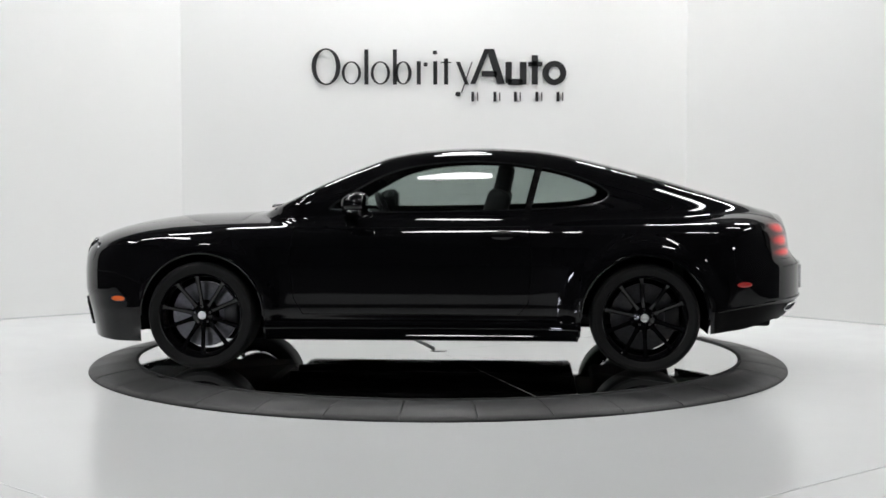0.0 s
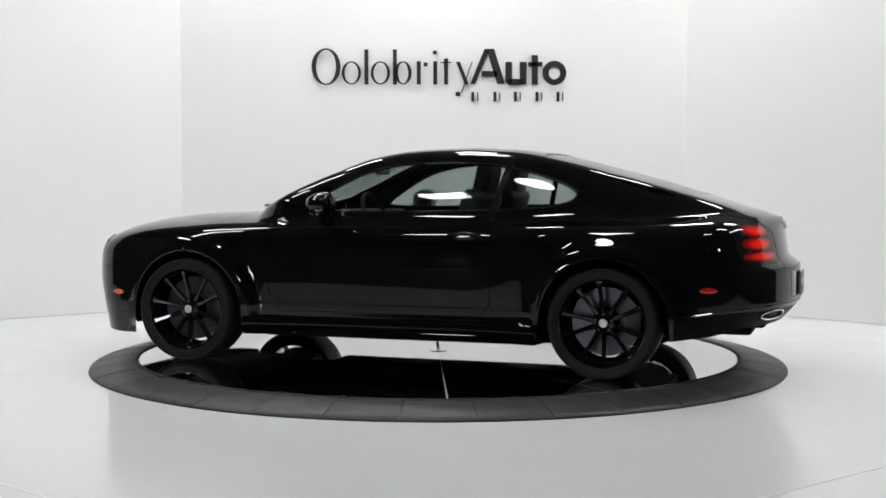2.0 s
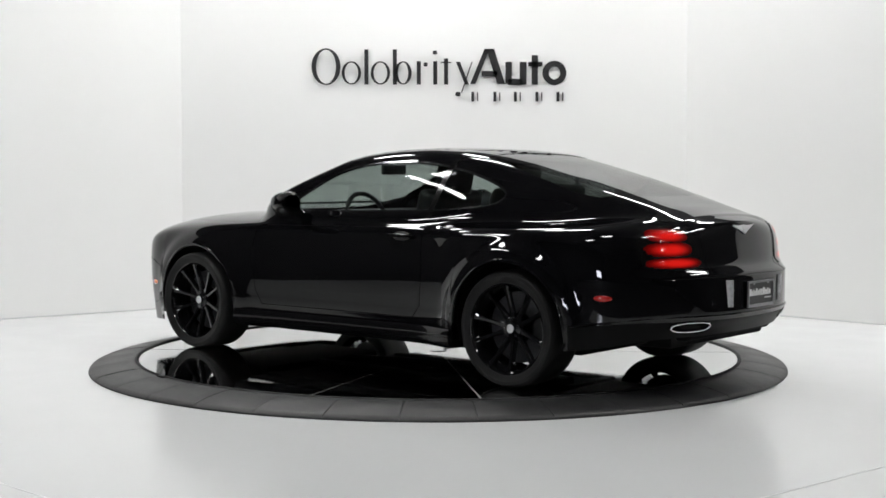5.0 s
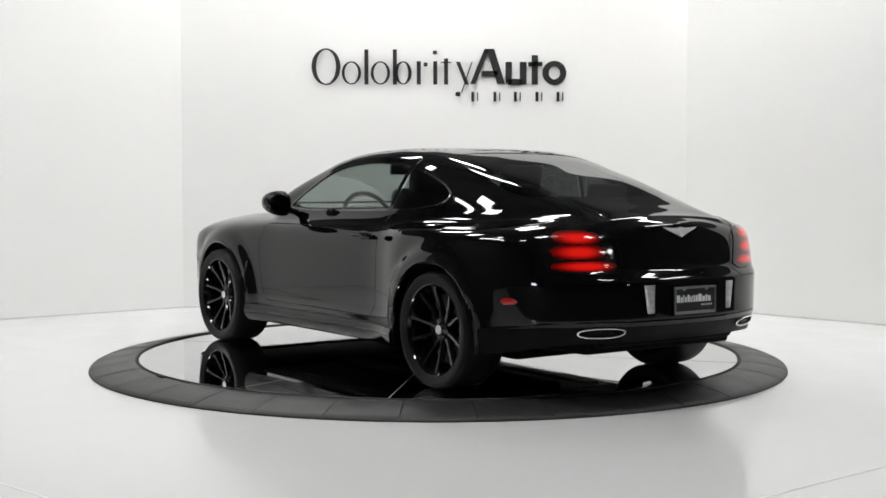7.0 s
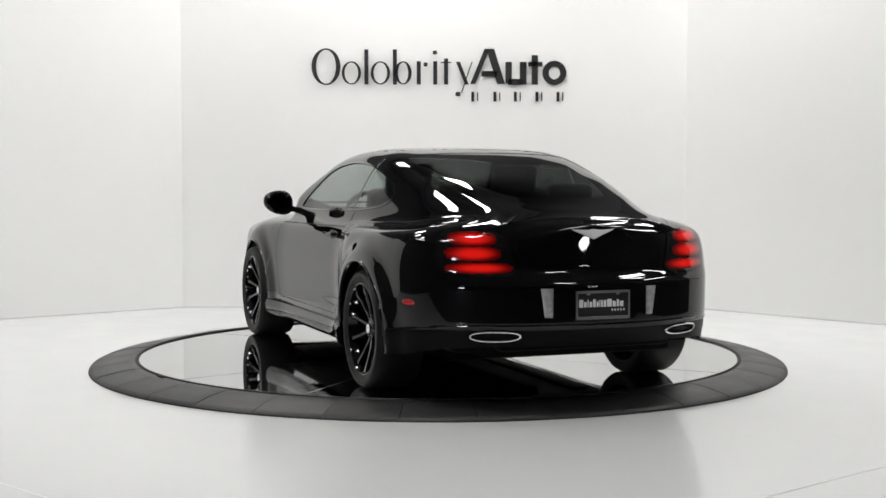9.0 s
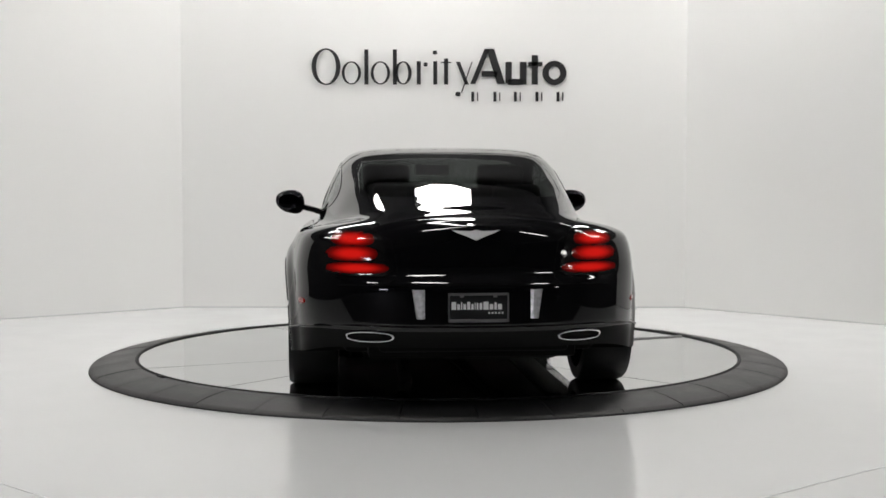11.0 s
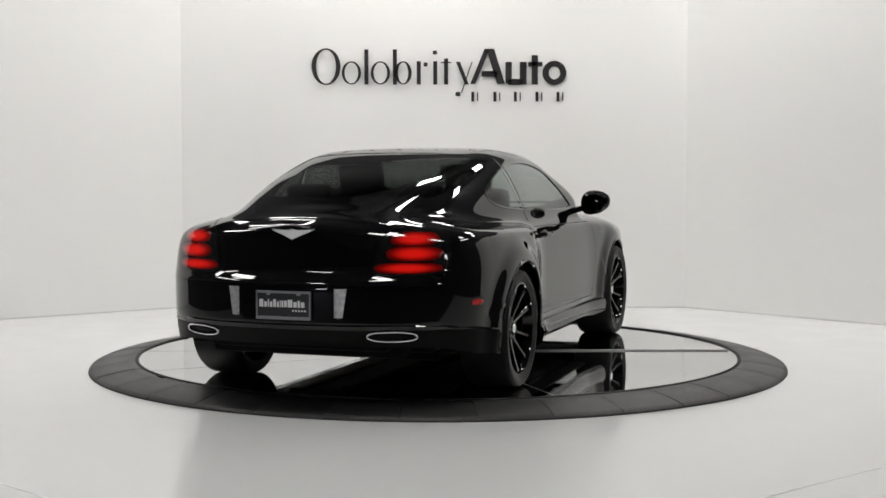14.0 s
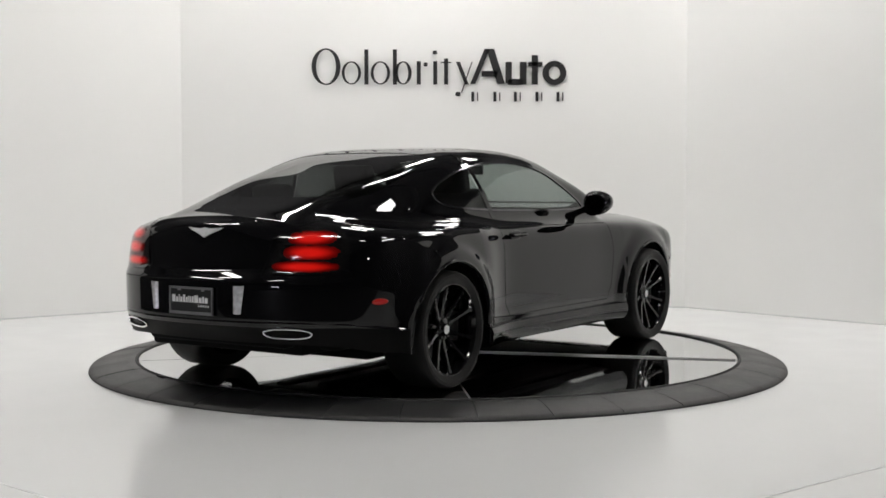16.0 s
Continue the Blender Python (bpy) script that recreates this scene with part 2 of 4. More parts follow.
def floor_seam(a, b):
    a, b = Vector((*a, FLOOR_Z)), Vector((*b, FLOOR_Z))
    d = (b - a).normalized()
    n = Vector((-d.y, d.x, 0)) * 0.004
    bm = bmesh.new()
    lo = [bm.verts.new(v) for v in (a - n, b - n, b + n, a + n)]
    hi = [bm.verts.new(v.co + Vector((0, 0, 0.0012))) for v in lo]
    bm.faces.new(hi)
    for i in range(4):
        bm.faces.new((lo[i], lo[(i + 1) % 4], hi[(i + 1) % 4], hi[i]))
    part("seam", bm, M_SEAM, floor, smooth=False)


floor_seam((-4.88, -0.74), (-1.036, -4.403))
floor_seam((1.031, -4.134), (4.89, -0.90))

# thin grey strip that draws the line at the foot of the white walls
for a, b in ((NE, NW), (NW, W0), (E0, NE)):
    va, vb = Vector((*a, FLOOR_Z)), Vector((*b, FLOOR_Z))
    d = (vb - va).normalized()
    n = Vector((d.y, -d.x, 0)) * -0.006
    bm = bmesh.new()
    q = [bm.verts.new(v) for v in (va, vb, vb + n, va + n)]
    w = [bm.verts.new(v.co + Vector((0, 0, 0.012))) for v in q]
    bm.faces.new(w)
    for k in range(4):
        bm.faces.new((q[k], q[(k + 1) % 4], w[(k + 1) % 4], w[k]))
    tagged(part("wall_foot_strip", bm, M_SEAM, smooth=False), "thin grey strip where wall meets floor", "trim", kind="structure")


# ---- lights hung under the ceiling ----
def octagon(rx, ry, cut=0.42):
    return [(rx, -ry * cut), (rx, ry * cut), (rx * cut, ry), (-rx * cut, ry), (-rx, ry * cut), (-rx, -ry * cut), (-rx * cut, -ry), (rx * cut, -ry)]


def soft_lamp(name, outline, m, label, category, material=None):
    root = new(name)
    root.matrix_basis = m
    part("housing", prism([(x * 1.05, y * 1.05) for x, y in outline], 0.02, 0.14, 0.01), M_SATIN, root, smooth=False)
    part("diffuser", prism(outline, 0.0, 0.018), material or M_LAMP, root, "glowing white diffuser", smooth=False)
    for sx in (-0.5, 0.5):
        part("hanger", box(sx * outline[0][0] - 0.01, sx * outline[0][0] + 0.01, -0.01, 0.01, 0.14, 0.14 + max(0.05, CEIL - m.translation.z - 0.14)),
             M_SATIN, root, smooth=False)
    return tagged(root, label, category, "studio lights under the ceiling")


def rect(rx, ry):
    return [(rx, -ry), (rx, ry), (-rx, ry), (-rx, -ry)]


soft_lamp("octagon_softbox", octagon(0.45, 0.30), pose(-0.3, -3.2, 4.3), "large octagonal white softbox hung in front of the turntable", "studio light")
soft_lamp("octagon_softbox", octagon(0.31, 0.27), pose(0.1, 2.85, 4.35), "octagonal white softbox hung near the back wall", "studio light")
for x, y in ((-3.5, -1.0), (3.4, -1.0), (-2.8, 0.7), (3.6, 1.7), (-1.9, 2.6), (2.4, 2.6), (-2.9, -4.3), (2.9, -4.3), (0.05, 1.35)):
    soft_lamp("panel_light", rect(0.40, 0.19), pose(x, y, 4.45), "white rectangular light panel hung under the ceiling", "studio light")
# Two unseen fill lamps, added to brighten the angled white walls.
for x in (-4.7, 4.9):
    soft_lamp("wall_fill_strip", rect(0.14, 0.9), pose(x, -1.3, 4.45), "long white fill lamp added unseen to brighten the angled wall", "studio light")

# a bright softbox standing in the dark rear of the hall
win = new("standing_softbox")
win.matrix_basis = pose(-5.2, -10.0, 0.45, 0, 0, -26)
part("softbox_frame", join(box(-0.50, 0.50, -0.05, 0.05, -0.06, 0.0), box(-0.50, 0.50, -0.05, 0.05, 0.75, 0.81),
                           box(-0.50, -0.44, -0.05, 0.05, 0.0, 0.75), box(0.44, 0.50, -0.05, 0.05, 0.0, 0.75)), M_SATIN, win, smooth=False)
part("diffuser", box(-0.44, 0.44, -0.03, 0.03, 0.0, 0.75), M_WINDOW, win, smooth=False)
for sx in (-0.46, 0.46):
    part("stand", box(sx - 0.02, sx + 0.02, -0.02, 0.02, FLOOR_Z - 0.45 + 0.006, -0.06), M_SATIN, win, smooth=False)
tagged(win, "bright rectangular softbox on a stand in the dark rear", "studio light")

# a small octagonal softbox on a stand beside the camera
side_box = new("octagon_softbox")
side_box.matrix_basis = look((5.2, -6.4, 2.25), (0.8, -2.2, 0.9))
part("diffuser", prism(octagon(0.17, 0.12), -0.018, 0.0), M_LAMP, side_box, "glowing white diffuser", smooth=False)
part("housing", prism(octagon(0.185, 0.135), 0.002, 0.16, 0.01), M_SATIN, side_box, smooth=False)
pole = box(-0.018, 0.018, -0.018, 0.018, FLOOR_Z, 2.25)
bmesh.ops.transform(pole, matrix=side_box.matrix_basis.inverted() @ pose(5.29, -6.49, 0), verts=pole.verts)
part("stand", pole, M_SATIN, side_box, smooth=False)
tagged(side_box, "small octagonal white softbox on a thin stand", "studio light")

# ---- turntable ----
R_IN, R_OUT = 2.018, 2.334
ring = new("turntable_ring")
tagged(ring, "dark grey segmented ring plate round the turntable", "turntable ring")


def ring_piece(profile, a0, a1, n=5):
    """A closed profile of (radius, z) swept from one angle to another."""
    bm = bmesh.new()
    rows = []
    cnt = len(profile)
    for k in range(n + 1):
        a = a0 + (a1 - a0) * k / n
        rows.append([bm.verts.new((r * math.cos(a), r * math.sin(a), z)) for r, z in profile])
    for p, q in zip(rows, rows[1:]):
        for i in range(cnt):
            bm.faces.new((p[i], p[(i + 1) % cnt], q[(i + 1) % cnt], q[i]))
    if a1 - a0 < 6.28:
        bm.faces.new(rows[0])
        bm.faces.new(rows[-1])
    bmesh.ops.remove_doubles(bm, verts=bm.verts, dist=1e-6)
    return bm


ZF = FLOOR_Z
TAU = 2 * math.pi
seg = finish(ring_piece([(R_IN + 0.020, ZF + 0.02), (R_IN + 0.020, DISC_Z), (R_IN + 0.026, DISC_Z + 0.003), (2.10, DISC_Z + 0.001), (2.20, DISC_Z - 0.012),
                        (2.300, DISC_Z - 0.034), (2.322, DISC_Z - 0.042), (2.330, ZF + 0.010), (2.330, ZF + 0.004), (2.20, ZF + 0.002)], radians(-4.93), radians(4.93)), "ring_plate", M_RING)
for k in range(36):
    part("ring_plate", seg, M_RING, ring, m=pose(0, 0, 0.0006 * (k * 7 % 3), 0, 0, 10.0 * k))
part("ring_base", ring_piece([(R_IN + 0.018, ZF), (R_IN + 0.018, DISC_Z - 0.010), (2.10, DISC_Z - 0.010), (2.20, DISC_Z - 0.022), (2.300, DISC_Z - 0.044), (R_OUT - 0.002, ZF + 0.009), (R_OUT, ZF)], 0, TAU, 144), M_RING_EDGE, ring,
     "black base under the plates")
part("inner_lip", ring_piece([(R_IN + 0.004, ZF), (R_IN + 0.004, DISC_Z + 0.006), (R_IN + 0.008, DISC_Z + 0.010), (R_IN + 0.014, DISC_Z + 0.010), (R_IN + 0.018, DISC_Z + 0.006), (R_IN + 0.018, ZF)], 0, TAU, 144),
     M_RING_EDGE, ring, "black rubber inner lip")

part("ring_latch", box(-0.035, 0.035, -0.014, 0.014, 0.0, 0.012, 0.004), M_RING_EDGE, ring, "small black latch on the inner lip",
     m=pose(-1.655, -1.215, DISC_Z + 0.002, 0, 0, -53))

disc = new("turntable_disc")
tagged(disc, "polished mirror-like turntable disc turning under the car", "turntable")
part("disc_base", ring_piece([(0.02, ZF - DISC_Z), (0.02, -0.006), (R_IN - 0.002, -0.006), (R_IN - 0.002, ZF - DISC_Z)], 0, TAU, 144), M_GROOVE, disc, "dark base below the panels")
cuts = [38.0, 109.5, 137.0, 218.0, 289.0, 398.0]
for a0, a1 in zip(cuts, cuts[1:]):
    part("disc_panel", ring_piece([(0.06, -0.007), (0.06, 0.0), (R_IN - 0.005, 0.0), (R_IN - 0.003, -0.002), (R_IN - 0.003, -0.007)],
                                  radians(a0 + 0.17), radians(a1 - 0.17), 40), M_DISC, disc)
part("disc_centre", lathe([(0.0, 0.0), (0.055, 0.0), (0.058, -0.002), (0.058, -0.008)], 32), M_DISC, disc, m=pose(0, 0, 0.0, 90))
for a, w, h in ((289.0, 0.010, 0.009),):
    part("seam_strip", box(0.12, 2.00, -w, w, -0.004, h, 0.0015), M_STRIP, disc, "raised aluminium joint strip", m=pose(0, 0, 0, 0, 0, a))

# ---- the car: x forward, y to its left, z up, origin between the wheels ----
WB = 1.3725
ARCH_R, HUB_Z = 0.392, 0.357
half_width = table([(2.4, 0.86), (1.9, 0.90), (1.37, 0.945), (1.0, 0.93), (0.7, 0.908), (0.0, 0.902), (-0.62, 0.899), (-0.78, 0.915),
                    (-0.94, 0.962), (-1.37, 0.972), (-1.65, 0.960), (-1.9, 0.925), (-2.2, 0.885), (-2.5, 0.86)], 0.075)
low_edge = table([(2.5, 0.24), (2.2, 0.20), (1.95, 0.185), (1.78, 0.19), (1.0, 0.24), (-1.0, 0.24), (-1.75, 0.262), (-2.0, 0.29), (-2.22, 0.335), (-2.38, 0.34), (-2.5, 0.34)], 0.04)
shoulder = table([(2.4, 0.66), (2.1, 0.74), (1.8, 0.80), (1.37, 0.84), (0.8, 0.87), (0.0, 0.885), (-0.7, 0.89), (-1.2, 0.905), (-1.6, 0.90),
                  (-2.0, 0.885), (-2.3, 0.86), (-2.5, 0.85)], 0.08)
top_line = table([(2.45, 0.76), (2.30, 0.82), (2.20, 0.862), (2.0, 0.913), (1.81, 0.945), (1.61, 0.966), (1.22, 0.980), (0.9, 0.985), (0.5, 0.985),
                  (-1.5, 0.985), (-1.9, 1.02), (-2.10, 1.030), (-2.28, 1.005), (-2.45, 0.965)], 0.05)
FRONT, REAR = 2.305, -2.447


def arch_bump(x, z):
    out = 0.0
    for xc in (WB, -WB):
        r = math.hypot(x - xc, z - HUB_Z)
        s = min(1.0, max(0.0, (0.515 - r) / 0.085))
        out += (0.028 if xc > 0 else 0.030) * s * s * (3 - 2 * s)
    return out


def side_y(x, z, w):
    t = (0.69 - z) / 0.40
    return w - (0.012 * t * t if t > 0 else 0.13 * t * t)


def end_shift(x, z):
    """How far the nose and the tail lean back at a height."""
    if x > 1.6:
        k = ((x - 1.6) / 0.76) ** 2
        return -k * (0.50 * max(0, z - 0.60) ** 1.6 + 0.30 * max(0, 0.50 - z))
    if x < -1.8:
        k = ((-1.8 - x) / 0.675) ** 2
        up = min(0.42, max(0, z - 0.665))
        s = min(1, up / 0.07)
        step = 0.070 * s * s * (3 - 2 * s)
        return k * (step + 0.16 * up + 1.4 * max(0, 0.45 - z) ** 1.2)
    return 0.0


def stations():
    xs = []
    for i in range(1, 19):                      # rounded nose in plan
        a = math.pi / 2 * i / 18
        xs.append((1.75 + (FRONT - 1.75) * math.sin(a) ** (2 / 2.6), max(0.0, math.cos(a)) ** (2 / 2.6)))
    for i in range(1, 29):                      # rounded tail in plan
        a = math.pi / 2 * i / 28
        xs.append((-1.84 + (REAR + 1.84) * math.sin(a) ** (2 / 2.3), max(0.0, math.cos(a)) ** (2 / 2.3)))
    for xc in (WB, -WB):
        for i in range(-24, 25):
            xs.append((xc + ARCH_R * math.sin(math.pi / 2 * i / 24), 1.0))
        for d in (-0.0015, 0.0015):
            xs.append((xc + math.copysign(ARCH_R, d) + d, 1.0))
    xs += [(v, 1.0) for v in np.linspace(WB - ARCH_R - 0.03, -WB + ARCH_R + 0.03, 66)]
    xs += [(v, 1.0) for v in np.linspace(-WB - ARCH_R - 0.02, -1.84, 4)]
    xs.sort(key=lambda p: -p[0])
    return xs


cab_top = table([(1.3, 0.87), (1.067, 0.985), (0.834, 1.095), (0.639, 1.195), (0.445, 1.278), (0.25, 1.355), (0.056, 1.392), (-0.139, 1.408),
                 (-0.411, 1.414), (-0.722, 1.397), (-0.917, 1.366), (-1.11, 1.320), (-1.306, 1.268), (-1.5, 1.218), (-1.695, 1.159), (-1.89, 1.098),
                 (-2.084, 1.044), (-2.24, 0.98)], 0.045)
cab_base = table([(1.2, 0.78), (0.72, 0.80), (0.0, 0.815), (-0.6, 0.82), (-1.0, 0.80), (-1.4, 0.745), (-1.8, 0.665), (-2.15, 0.58)], 0.08)
cab_edge = table([(1.2, 0.80), (0.72, 0.765), (0.3, 0.680), (0.0, 0.665), (-0.5, 0.665), (-0.9, 0.650), (-1.4, 0.60), (-1.8, 0.53), (-2.15, 0.46)], 0.08)
CAB_Z = 0.90


def bspline(ctrl, per=6):
    out = []
    for i in range(len(ctrl) - 3):
        p = [np.array(c) for c in ctrl[i:i + 4]]
        for k in range(per):
            t = k / per
            b = ((1 - t) ** 3 / 6, (3 * t ** 3 - 6 * t * t + 4) / 6, (-3 * t ** 3 + 3 * t * t + 3 * t + 1) / 6, t ** 3 / 6)
            out.append(sum(w * q for w, q in zip(b, p)))
    return out


SECTION_SOFT = 0.028


def soft_max(a, b, k):
    h = np.maximum(k - np.abs(a - b), 0.0) / k
    return np.maximum(a, b) + h * h * k / 4


def cabin_section(x):
    s = math.sqrt(max(0.0, 1 - ((x - 0.72) / 0.42) ** 2)) if x > 0.72 else 1.0
    b, r, h = cab_base(x) * s, cab_edge(x) * s, cab_top(x) - CAB_Z
    c = [(b + 0.01, CAB_Z - 0.12), (b + 0.005, CAB_Z), (b - 0.36 * (b - r), CAB_Z + 0.40 * h), (r + 0.012, CAB_Z + 0.80 * h),
         (r * 0.885, CAB_Z + 0.965 * h), (r * 0.50, CAB_Z + 0.995 * h), (0.0, CAB_Z + 1.003 * h)]
    full = c + [(-y, z) for y, z in reversed(c[:-1])]
    full = [(2 * full[0][0] - full[1][0], 2 * full[0][1] - full[1][1])] + full
    return np.array([p for p in bspline(full, 14) if p[0] >= -0.02])


def half_section(x, w):
    """Sill to roof centre as one softened curve of (y, z)."""
    zs, zc, hw = shoulder(x), top_line(x), half_width(x)
    ysh = side_y(x, zs, hw)
    pts = [((side_y(x, z, hw) + arch_bump(x, z)) * w, z) for z in np.linspace(0.10, zs, 90)]
    for a in np.linspace(0, math.pi / 2, 240)[1:]:
        pts.append((ysh * max(0.0, math.cos(a)) ** (2 / 2.3) * w, zs + (zc - zs) * math.sin(a) ** (2 / 1.9)))
    p = np.array(pts)
    if -2.30 < x < 1.139 and w > 0.05:
        q = cabin_section(x)
        zo = 0.55
        ang, rad = np.arctan2(p[:, 1] - zo, p[:, 0]), np.hypot(p[:, 0], p[:, 1] - zo)
        ca, cr = np.arctan2(q[:, 1] - zo, q[:, 0]), np.hypot(q[:, 0], q[:, 1] - zo)
        rc = np.interp(ang, ca, cr, left=0.0)
        r = np.where(ang >= ca[0], soft_max(rad, rc, 0.05), rad)
        p = np.stack([r * np.cos(ang), zo + r * np.sin(ang)], 1)
    full = np.concatenate([p, (p * (-1, 1))[::-1][1:]])
    d = np.concatenate([[0], np.cumsum(np.hypot(*np.diff(full, axis=0).T))])
    n = 2 * int(d[-1] / 0.008) + 1
    u = np.linspace(0, d[-1], n)
    g = np.stack([np.interp(u, d, full[:, i]) for i in (0, 1)], 1)
    pad = 24
    g = np.pad(g, ((pad, pad), (0, 0)), "reflect", reflect_type="odd")
    k = np.exp(-0.5 * (np.arange(-pad, pad + 1) * 0.004 / SECTION_SOFT) ** 2)
    k /= k.sum()
    g = np.stack([np.convolve(g[:, i], k, "valid") for i in (0, 1)], 1)
    return g[:n // 2 + 1]


def body_rows(x, w, n_side, n_top):
    z0, zs = low_edge(x), shoulder(x)
    for xc in (WB, -WB):
        d = abs(x - xc)
        if d <= ARCH_R + 1e-6:
            z0 = HUB_Z + math.sqrt(max(0.0, ARCH_R ** 2 - d * d))
    g = half_section(x, w)
    mono = np.maximum.accumulate(g[:, 1])
    i = int(np.searchsorted(mono, zs))
    i = min(max(i, 2), len(g) - 2)
    zs = g[i, 1]
    out = []
    for k in range(n_side):
        z = z0 + (zs - z0) * (k / n_side)
        y = float(np.interp(z, mono[:i + 1], g[:i + 1, 0])) + 0.0025 * w * math.exp(-((z - 0.385) / 0.02) ** 2)
        out.append((y, z))
    t = g[i:]
    d = np.concatenate([[0], np.cumsum(np.hypot(*np.diff(t, axis=0).T))])
    u = np.linspace(0, d[-1], n_top + 1)
    out += list(zip(np.interp(u, d, t[:, 0]), np.interp(u, d, t[:, 1])))
    out[-1] = (0.0, out[-1][1])
    return [(x + end_shift(x, z), float(y), float(z)) for y, z in out]


def keep_normals(bm):
    lay = bm.verts.layers.float_vector.new("n0")
    bm.normal_update()
    for v in bm.verts:
        v[lay] = v.normal


def body_mesh():
    bm = bmesh.new()
    n_side, n_top = 22, 56
    xs = stations()
    n = n_side + n_top
    grid = []
    for x, w in xs:
        half = body_rows(x, w, n_side, n_top)
        row = [bm.verts.new(p) for p in half]
        row += [bm.verts.new((p[0], -p[1], p[2])) for p in reversed(half[:-1])]
        grid.append(row)
    for p, q in zip(grid, grid[1:]):
        for i in range(2 * n):
            bm.faces.new((p[i], p[i + 1], q[i + 1], q[i]))
    bmesh.ops.remove_doubles(bm, verts=bm.verts, dist=1e-5)
    bmesh.ops.recalc_face_normals(bm, faces=bm.faces)
    if sum(f.normal.z for f in bm.faces if f.calc_center_median().z > 1.2) < 0:
        bmesh.ops.reverse_faces(bm, faces=bm.faces)
    keep_normals(bm)
    return bm


def rounded(outline, radius_share=0.22, n=5):
    """An outline with its corners rounded."""
    out = []
    cnt = len(outline)
    for i in range(cnt):
        p, a, b = Vector(outline[i]), Vector(outline[i - 1]), Vector(outline[(i + 1) % cnt])
        s, e = p.lerp(a, radius_share), p.lerp(b, radius_share)
        for k in range(n + 1):
            t = k / n
            out.append(tuple((1 - t) ** 2 * s + 2 * t * (1 - t) * p + t * t * e))
    return out


def inset(outline, d):
    """A convex outline drawn in by d."""
    c = sum((Vector(p) for p in outline), Vector((0, 0))) / len(outline)
    cnt = len(outline)
    area = sum(outline[i - 1][0] * outline[i][1] - outline[i][0] * outline[i - 1][1] for i in range(cnt))
    sgn = 1 if area > 0 else -1
    lines = []
    for i in range(cnt):
        a, b = Vector(outline[i - 1]), Vector(outline[i])
        if (b - a).length < 1e-6:
            continue
        t = (b - a).normalized()
        nn = Vector((-t.y, t.x)) * sgn
        lines.append((a + nn * d, t))
    out = []
    for i in range(len(lines)):
        (p, u), (q, v) = lines[i - 1], lines[i]
        den = u.x * v.y - u.y * v.x
        if abs(den) < 1e-5:
            out.append(tuple(q))
        else:
            s = ((q.x - p.x) * v.y - (q.y - p.y) * v.x) / den
            out.append(tuple(p + u * s))
    return out


def inside_faces(bm, outline, axes, keep):
    """Cuts the mesh along a convex outline seen along one axis; returns the faces within it."""
    i, j = axes
    faces = [f for f in bm.faces if keep(f.calc_center_median())]
    cnt = len(outline)
    area = sum(outline[k - 1][0] * outline[k][1] - outline[k][0] * outline[k - 1][1] for k in range(cnt))
    sgn = 1 if area > 0 else -1
    lo = [min(p[k] for p in outline) for k in (0, 1)]
    hi = [max(p[k] for p in outline) for k in (0, 1)]

    def near(f):
        a = [v.co[i] for v in f.verts]
        b = [v.co[j] for v in f.verts]
        return max(a) >= lo[0] and min(a) <= hi[0] and max(b) >= lo[1] and min(b) <= hi[1]
    faces = [f for f in faces if near(f)]
    for k in range(cnt):
        a, b = outline[k - 1], outline[k]
        d = Vector((b[0] - a[0], b[1] - a[1]))
        if d.length < 1e-6:
            continue
        d.normalize()
        no = Vector((0, 0, 0))
        no[i], no[j] = -d.y * sgn, d.x * sgn
        co = Vector((0, 0, 0))
        co[i], co[j] = a
        es = set(e for f in faces for e in f.edges)
        vs = set(v for f in faces for v in f.verts)
        res = bmesh.ops.bisect_plane(bm, geom=list(vs) + list(es) + faces, plane_co=co, plane_no=no, dist=1e-6)
        cand = [f for f in res["geom"] if isinstance(f, bmesh.types.BMFace) and f.is_valid]
        faces = [f for f in cand if (f.calc_center_median() - co).dot(no) > 0]
    return faces


def take(bm, faces, push=0.0):
    """Lifts faces out of the mesh into a mesh of their own, pushed along the normals."""
    out = bmesh.new()
    src = bm.verts.layers.float_vector.get("n0")
    lay = out.verts.layers.float_vector.new("n0")
    made = {}
    for f in faces:
        vs = []
        for v in f.verts:
            if v not in made:
                made[v] = out.verts.new(v.co + Vector(v[src]) * push)
                made[v][lay] = v[src]
            vs.append(made[v])
        out.faces.new(vs)
    bmesh.ops.delete(bm, geom=faces, context="FACES")
    return out


def thick(bm, depth):
    """Gives a lifted piece a rim that runs back into the body."""
    lay = bm.verts.layers.float_vector.get("n0")
    edges = [e for e in bm.edges if len(e.link_faces) == 1]
    made = {}
    for e in edges:
        for v in e.verts:
            if v not in made:
                w = bm.verts.new(v.co - Vector(v[lay]) * depth)
                w[lay] = v[lay]
                made[v] = w
    for e in edges:
        a, b = e.verts
        bm.faces.new((a, b, made[b], made[a]))
    return bm


car = new("car")
tagged(car, "gloss black two-door luxury coupe with black wheels on the turntable", "car")
bodybm = body_mesh()
from mathutils.bvhtree import BVHTree
body_tree = BVHTree.FromBMesh(bodybm)


def on_surface(tree, p, push=0.0):
    q, nrm, _, _ = tree.find_nearest(Vector(p))
    return q + nrm * push


def side_pair(outline):
    return ((1, lambda c: c.y > 0.2), (-1, lambda c: c.y < -0.2))


